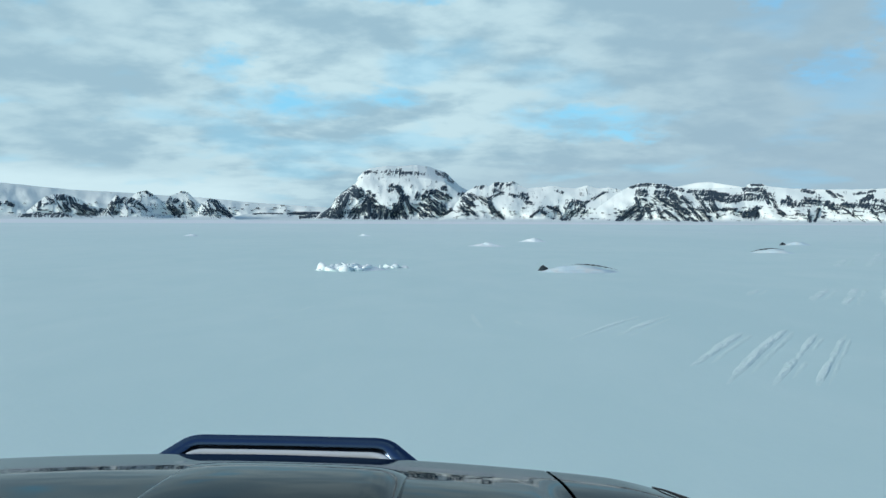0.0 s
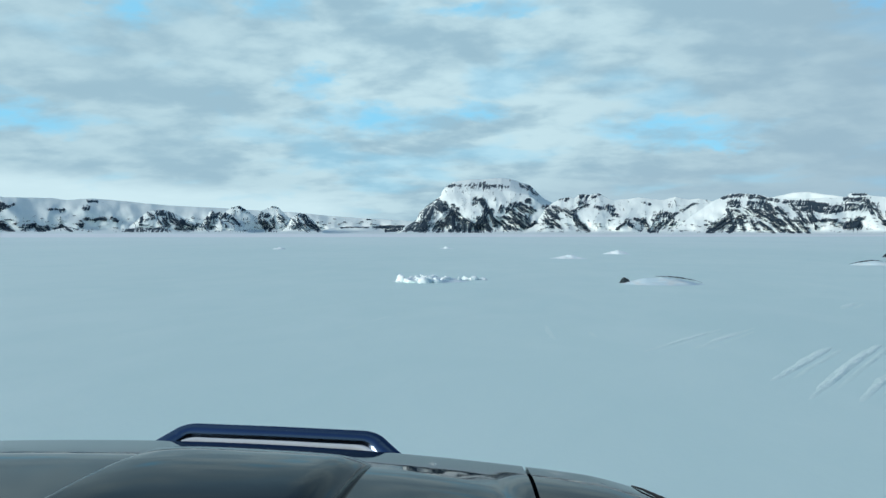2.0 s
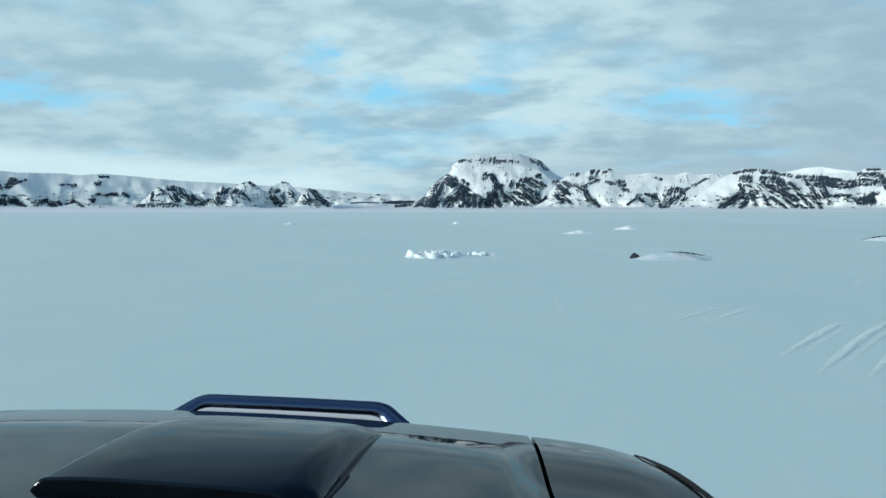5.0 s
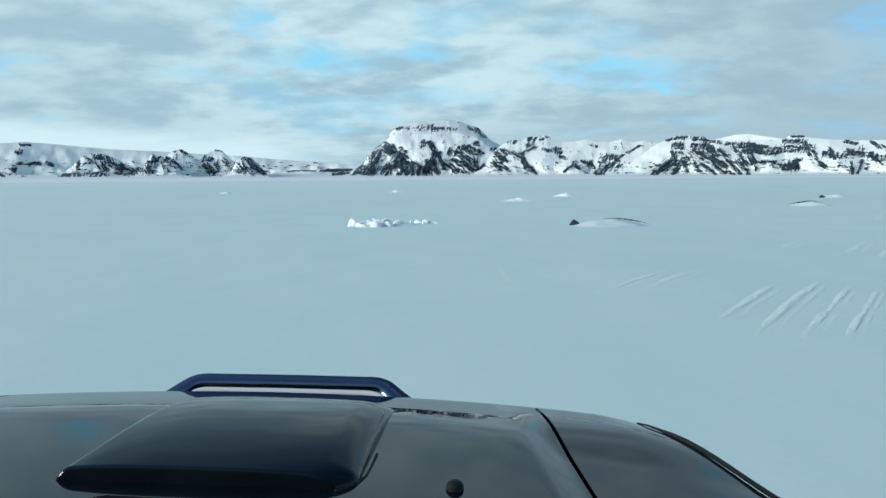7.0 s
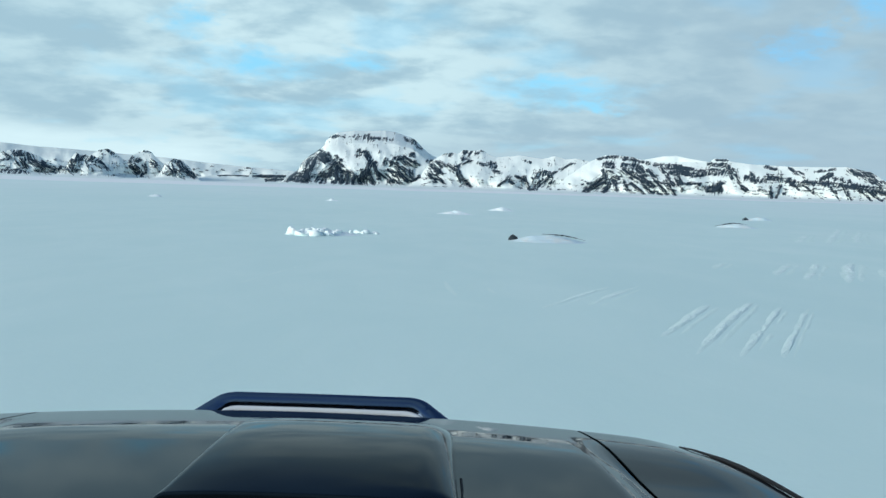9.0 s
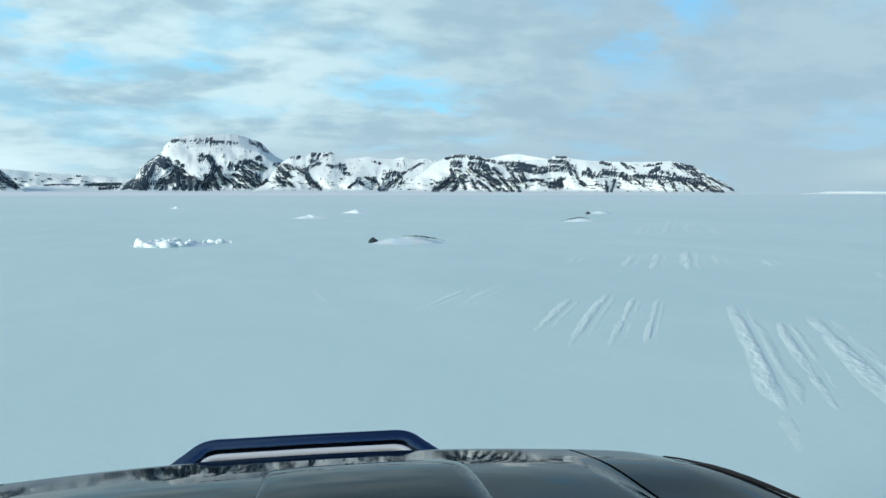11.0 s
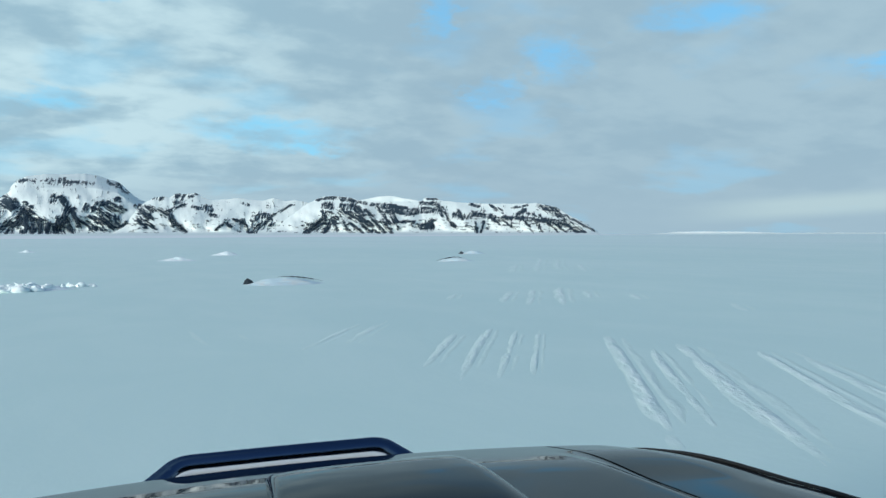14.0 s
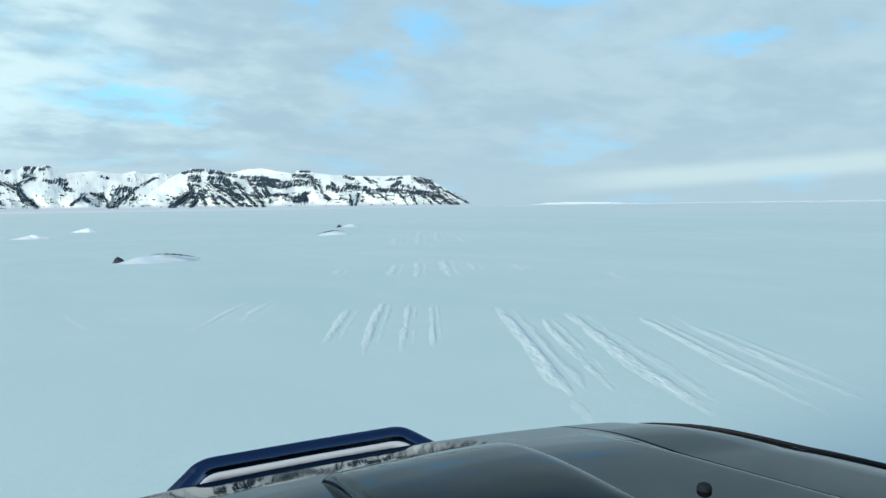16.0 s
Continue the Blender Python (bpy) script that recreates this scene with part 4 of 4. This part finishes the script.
sheet("roof", roof_surf, 24, 25, 0.05, PAINT, car, "black roof with dark headliner")
shell("floor_pan", CX - 0.92, CX + 0.92, -3.55, -0.93, 0.55, 0.62, PLASTIC, "dark floor pan")
shell("tailgate", CX - 0.92, CX + 0.92, -3.62, -3.54, 0.60, 1.97, PAINT, "black tailgate", 0.03)
shell("dashboard", CX - 0.92, CX + 0.92, -1.30, -0.90, 0.95, 1.27, PLASTIC, "matt black dashboard", 0.04)
for s in (1, -1):
    for y0, y1 in ((-2.02, -1.02), (-2.86, -2.04)):
        door = shell("door", CX + s * 0.98 - 0.05, CX + s * 0.98 + 0.05, y0, y1, 0.58, 1.30, PAINT, "black car door", 0.03)
        shell("door_window", CX + s * 0.955 - 0.006, CX + s * 0.955 + 0.006, y0 + 0.06, y1 - 0.06, 1.29, 1.92, PLASTIC, "dark tinted side window", 0.004, door)
        shell("door_handle", CX + s * 1.035 - 0.012, CX + s * 1.035 + 0.012, y0 + 0.08, y0 + 0.24, 1.12, 1.15, PLASTIC, "", 0.005, door)
    shell("quarter_panel", CX + s * 0.98 - 0.05, CX + s * 0.98 + 0.05, -3.58, -2.88, 0.75, 1.30, PAINT, "black rear quarter panel", 0.03)
    shell("rear_window", CX + s * 0.955 - 0.006, CX + s * 0.955 + 0.006, -3.50, -2.92, 1.29, 1.92, PLASTIC, "dark tinted side window", 0.004)
    for y in (-2.03, -2.87, -3.54):
        shell("pillar", CX + s * 0.95 - 0.03, CX + s * 0.95 + 0.03, y - 0.04, y + 0.04, 1.25, 1.96, PAINT, "", 0.01)
    wheel = new("wheel")
    wheel.parent = car
    for name, prof, mat in (("tyre", [(-0.14, 0.22), (-0.15, 0.36), (-0.12, 0.435), (0, 0.445), (0.12, 0.435), (0.15, 0.36), (0.14, 0.22)], RUBBER), ("rim", [(-0.13, 0.21), (-0.13, 0.23), (0.13, 0.23), (0.13, 0.21), (0.03, 0.03), (0.02, 0.03)], GREY_STEEL)):
        n, k = 40, len(prof)
        verts = [(CX + s * 0.88 + px, -2.95 + pr * math.cos(2 * math.pi * i / n), 0.44 + pr * math.sin(2 * math.pi * i / n)) for i in range(n) for px, pr in prof]
        faces = [(i * k + j, ((i + 1) % n) * k + j, ((i + 1) % n) * k + (j + 1) % k, i * k + (j + 1) % k) for i in range(n) for j in range(k)]
        tidy(link(name, verts, faces, mat, wheel))
shell("axle", CX - 0.8, CX + 0.8, -3.0, -2.9, 0.39, 0.49, PLASTIC)


# ---- wheel tracks and drifts on the plain ----
def snow_track(x0, y0, x1, y1, width, seed, faint=1.0, bare=0.22):
    """A broken band of churned snow along a wheel rut: two low crumbly ridges that run out flat at the sides."""
    a, b = Vector((x0, y0, 0)), Vector((x1, y1, 0))
    length = (b - a).length
    d = (b - a) / length
    side = Vector((-d.y, d.x, 0))
    n = max(60, min(420, int(length / 0.03)))
    m = 25
    ts = np.linspace(0, 1, n)
    mid = (fbm(ts * length * 0.16 + seed, np.full(n, 1.0 + seed), 2) - 0.5) * width * 0.7
    wid = width * (1.5 + 0.5 * fbm(ts * length * 0.8 + seed, np.full(n, 7.0), 2))
    strong = np.clip((fbm(ts * length * 0.6 + 3 * seed, np.full(n, 4.0), 3) - bare) * 2.4, 0, 1) * np.clip(ts * 2.6, 0, 1) ** 1.3 * np.clip((1 - ts) * 3, 0, 1) ** 1.3
    vs = np.linspace(-1, 1, m)
    T, V = np.meshgrid(ts * length, vs, indexing="ij")
    S = V * wid[:, None]
    clod = fbm(T * 1.7 + seed, S * 10.0 + seed, 4, 0.6)
    fine = fbm(T * 7.0 + seed, S * 24.0 + 3, 2)
    edge = (1 - V * V) ** 1.5
    bank = np.exp(-((V - 0.30) / 0.34) ** 2) + 0.45 * np.exp(-((V + 0.45) / 0.22) ** 2)
    crumbs = np.clip((clod - 0.30) * 2.2, 0, 1) * bank
    rise = (0.002 + 0.006 * width) * (crumbs + 0.25 * (fine - 0.5) * bank) - 0.006 * np.exp(-((V + 0.12) / 0.14) ** 2)
    across = S * (0.9 + 0.2 * clod)
    px = a.x + (b.x - a.x) * ts[:, None] + side.x * (mid[:, None] + across)
    py = a.y + (b.y - a.y) * ts[:, None] + side.y * (mid[:, None] + across)
    pz = base_z(px, py) - 0.003 + (rise + 0.007) * edge * strong[:, None] * faint ** 0.6
    ob = link("snow_track", np.stack([px.ravel(), py.ravel(), pz.ravel()], 1), grid_faces(n, m), RUTTED)
    churn = np.clip(0.45 * bank + 1.1 * crumbs, 0, 1) * edge * strong[:, None] * faint
    ob.data.attributes.new("churn", "FLOAT", "POINT").data.foreach_set("value", churn.ravel().astype(np.float32))
    return tagged(ob, "churned white ridge of a wheel track in the snow", "track", "wheel tracks on the plain")


# faint ruts ahead, placed and faded to fit the view, (x, y) to (x, y), half width
FAINT_RUTS = [(-3.6, 8.0, -1.5, 21.0, 0.16), (-3.1, 8.5, -1.2, 18.0, 0.12), (1.2, 8.5, 0.9, 15.0, 0.14), (1.9, 9.0, 1.5, 14.5, 0.12), (3.4, 7.0, 2.2, 12.0, 0.10)]
for k, row in enumerate(FAINT_RUTS):
    snow_track(*row, seed=k * 3.7 + 1, faint=0.32)

# many cars went the same way: ruts along one line, set to fit the camera's view, (offset, start, end, half width,
# strength), near and far
AIM, FX, FY = radians(-31.0), -0.36, -1.12
NEAR_RUTS = [(-3.35, 8.6, 15.5, 0.12, 0.5), (-2.80, 8.2, 16.0, 0.15, 0.55), (-1.36, 7.6, 15.0, 0.14, 0.6), (-0.80, 6.8, 15.6, 0.13, 0.7), (-0.36, 7.0, 15.0, 0.11, 0.6), (0.02, 6.6, 15.4, 0.09, 0.6), (1.18, 3.4, 14.6, 0.18, 1.0), (1.62, 4.0, 14.0, 0.12, 0.8), (2.25, 3.6, 14.4, 0.20, 1.0), (3.05, 4.0, 13.8, 0.15, 0.9), (3.70, 4.4, 13.0, 0.18, 0.7)]
FAR_RUTS = [(-2.3, 18.5, 23.0, 0.18, 0.6), (-0.9, 18.0, 24.0, 0.20, 0.9), (-0.2, 17.0, 25.0, 0.20, 0.9), (0.6, 16.5, 26.0, 0.24, 1.0), (1.3, 17.5, 24.0, 0.22, 0.9), (2.6, 19.0, 22.5, 0.22, 0.9), (4.4, 16.5, 20.0, 0.20, 0.5), (-1.4, 30.0, 44.0, 0.30, 0.8), (-0.3, 28.0, 60.0, 0.30, 0.9), (0.8, 29.0, 56.0, 0.32, 0.9), (1.9, 32.0, 46.0, 0.30, 0.8), (3.6, 34.0, 42.0, 0.30, 0.6)]
for k, (o, d0, d1, w, strong) in enumerate(NEAR_RUTS + FAR_RUTS):
    ax, ay = -math.sin(AIM), math.cos(AIM)
    bend = 0.05 * o * (1 if k % 2 else -0.6)
    snow_track(FX + ax * d0 + ay * o, FY + ay * d0 - ax * o, FX + ax * d1 + ay * (o + bend), FY + ay * d1 - ax * (o + bend), w, seed=200 + k * 5.3, bare=0.02, faint=strong)


def drift(name, x, y, w, d, h, mat, label, cat, rough=0.3, seed=0.0, turn=0.0, group=""):
    """A low mound or clod: a dome with uneven flanks that runs out flat on the snow."""
    nu, nv = 26, 40
    verts = []
    for i in range(nu):
        r = i / (nu - 1)
        for j in range(nv):
            a = 2 * math.pi * j / nv
            nx, ny = r * math.cos(a), r * math.sin(a)
            f = float(fbm(np.array(nx * 2.2 + seed), np.array(ny * 2.2 + seed * 2), 4)) - 0.5
            g = float(fbm(np.array(nx * 7 + seed), np.array(ny * 7 + 3), 3)) - 0.5
            z = h * max(0.0, (1 - r * r) ** 1.7 * (1 + 1.3 * f * rough) + g * rough * 0.45 * (1 - r * r))
            c, s = math.cos(turn), math.sin(turn)
            px, py = nx * w / 2 * (1 + 0.5 * f), ny * d / 2 * (1 + 0.5 * f)
            verts.append((x + px * c - py * s, y + px * s + py * c, base_z(x, y) + z - 0.012))
    ob = link(name, verts, grid_faces(nu, nv, 0, True), mat)
    return tagged(ob, label, cat, group)


def blocks(x, y, size, count, seed, label):
    """A heap of broken crust: clods of packed snow, frozen together."""
    rnd = random.Random(seed)
    bm = bmesh.new()
    for k in range(count):
        r = rnd.random() ** 0.7
        a = rnd.uniform(0, 2 * math.pi)
        w, d, h = (size * (0.05 + 0.24 * rnd.random() ** 2) for _ in range(3))
        px, py = x + r * size * 0.62 * math.cos(a), y + r * size * 0.4 * math.sin(a)
        m = pose(px, py, float(base_z(px, py)) + h * 0.25 * (1.6 - r), rnd.uniform(-25, 25), rnd.uniform(-25, 25), rnd.uniform(0, 180)) @ Matrix.Diagonal((w, d, h * 0.7, 1))
        v = bmesh.ops.create_icosphere(bm, subdivisions=2, radius=0.62, matrix=m)["verts"]
        for q in v:
            n3 = noise.noise_vector(q.co * (5.0 / size)) + 0.6 * noise.noise_vector(q.co * (13.0 / size))
            q.co += n3 * size * 0.055
    me = bpy.data.meshes.new("snow_mound")
    bm.to_mesh(me)
    bm.free()
    me.materials.append(BROKEN)
    me.shade_smooth()
    return tagged(new("snow_mound", me), label, "snow heap", "broken snow heaps")


def lava_peak(x, y, w, d, h, seed, label, turn=0.0):
    """A jagged stone with a crooked ridge, bare on its steep sides, half sunk in the snow."""
    rnd = random.Random(seed)
    nu, nv = 14, 30
    ph = [rnd.uniform(0, 6.28) for _ in range(4)]
    verts = []
    for i in range(nu):
        r = i / (nu - 1)
        for j in range(nv):
            a = 2 * math.pi * j / nv
            reach = 1 + 0.22 * math.sin(2 * a + ph[0]) + 0.14 * math.sin(3 * a + ph[1]) + 0.07 * math.sin(7 * a + ph[2])
            nx, ny = r * math.cos(a) * reach, r * math.sin(a) * reach
            crag = float(fbm(np.array(nx * 3 + seed), np.array(ny * 3 + seed), 3)) - 0.5
            ridge = max(0.0, 1 - abs(ny + 0.25 * nx) * 1.3) * max(0.0, 1 - abs(nx + 0.25) ** 1.3 * 0.9)
            z = h * (ridge + 0.45 * crag * (1 - r)) * (1 - r ** 4) - 0.02 * r
            c, s = math.cos(turn), math.sin(turn)
            px, py = nx * w / 2, ny * d / 2
            verts.append((x + px * c - py * s, y + px * s + py * c, float(base_z(x, y)) + z))
    ob = link("lava_rock", verts, grid_faces(nu, nv, 0, True), STONE)
    tidy(ob, 25)
    return tagged(ob, label, "rock")


def bare_crest(points, width, label):
    """A thin dark edge of bare ground along the top of a drift."""
    path = arc(points, 10)
    ob = tube("bare_crest", path, lambda t: width * (0.15 + math.sin(math.pi * min(1.0, max(0.0, t))) ** 0.7 * (0.8 + 0.4 * math.sin(t * 31))), STONE, None, "", 8, 0.6)
    return tagged(ob, label, "bare ground")


HEAP = ("heap of broken white snow blocks", "snow heap")
DIRTY = ("low rounded drift with dirty snow on top", "snow drift")
FAR = ("far low heap of bright broken snow", "snow heap")
LAVA = ("dark lava rock poking out of a drift", "rock")
blocks(-2.9, 24.6, 1.35, 110, 4, HEAP[0])
blocks(-2.1, 25.2, 0.7, 30, 6, HEAP[0])
blocks(-1.3, 26.0, 0.8, 34, 9, HEAP[0])
drift("snow_drift", -2.6, 24.9, 2.8, 1.5, 0.17, BROKEN, "thin skirt of loose snow round a heap", "snow drift", 0.5, 4, 0.2, "drifts on the plain")
drift("snow_drift", 5.1, 25.2, 2.9, 1.8, 0.24, SOILED, *DIRTY, 0.3, 12, 0.1, "drifts on the plain")
lava_peak(4.0, 25.5, 0.52, 0.42, 0.22, 15, LAVA[0])
bare_crest([(5.0, 25.75, 0.20), (5.5, 25.6, 0.205), (5.95, 25.35, 0.16), (6.45, 25.1, 0.05)], 0.022, "dark bare edge along a rounded drift")
drift("snow_mound", 3.4, 50.7, 2.4, 1.4, 0.22, BROKEN, *FAR, 0.6, 21, 0.0, "broken snow heaps")
drift("snow_mound", 8.2, 63.7, 2.4, 1.4, 0.30, BROKEN, *FAR, 0.6, 24, 0.0, "broken snow heaps")
drift("snow_drift", 19.2, 42.4, 2.6, 1.6, 0.28, SOILED, *DIRTY, 0.3, 27, 0.0, "drifts on the plain")
bare_crest([(17.9, 42.2, 0.06), (18.5, 42.2, 0.20), (19.2, 42.3, 0.27), (19.8, 42.2, 0.20)], 0.032, "dark bare edge along a rounded drift")
drift("snow_drift", 28.1, 58.7, 3.0, 1.6, 0.30, SOILED, *DIRTY, 0.3, 33, 0.0, "drifts on the plain")
lava_peak(27.0, 58.4, 0.6, 0.5, 0.24, 35, LAVA[0])
drift("snow_mound", -25.2, 77.4, 1.6, 1.2, 0.24, BROKEN, *FAR, 0.6, 37, 0.0, "broken snow heaps")
drift("snow_mound", -8.1, 83.2, 1.8, 1.2, 0.20, BROKEN, *FAR, 0.6, 39, 0.0, "broken snow heaps")
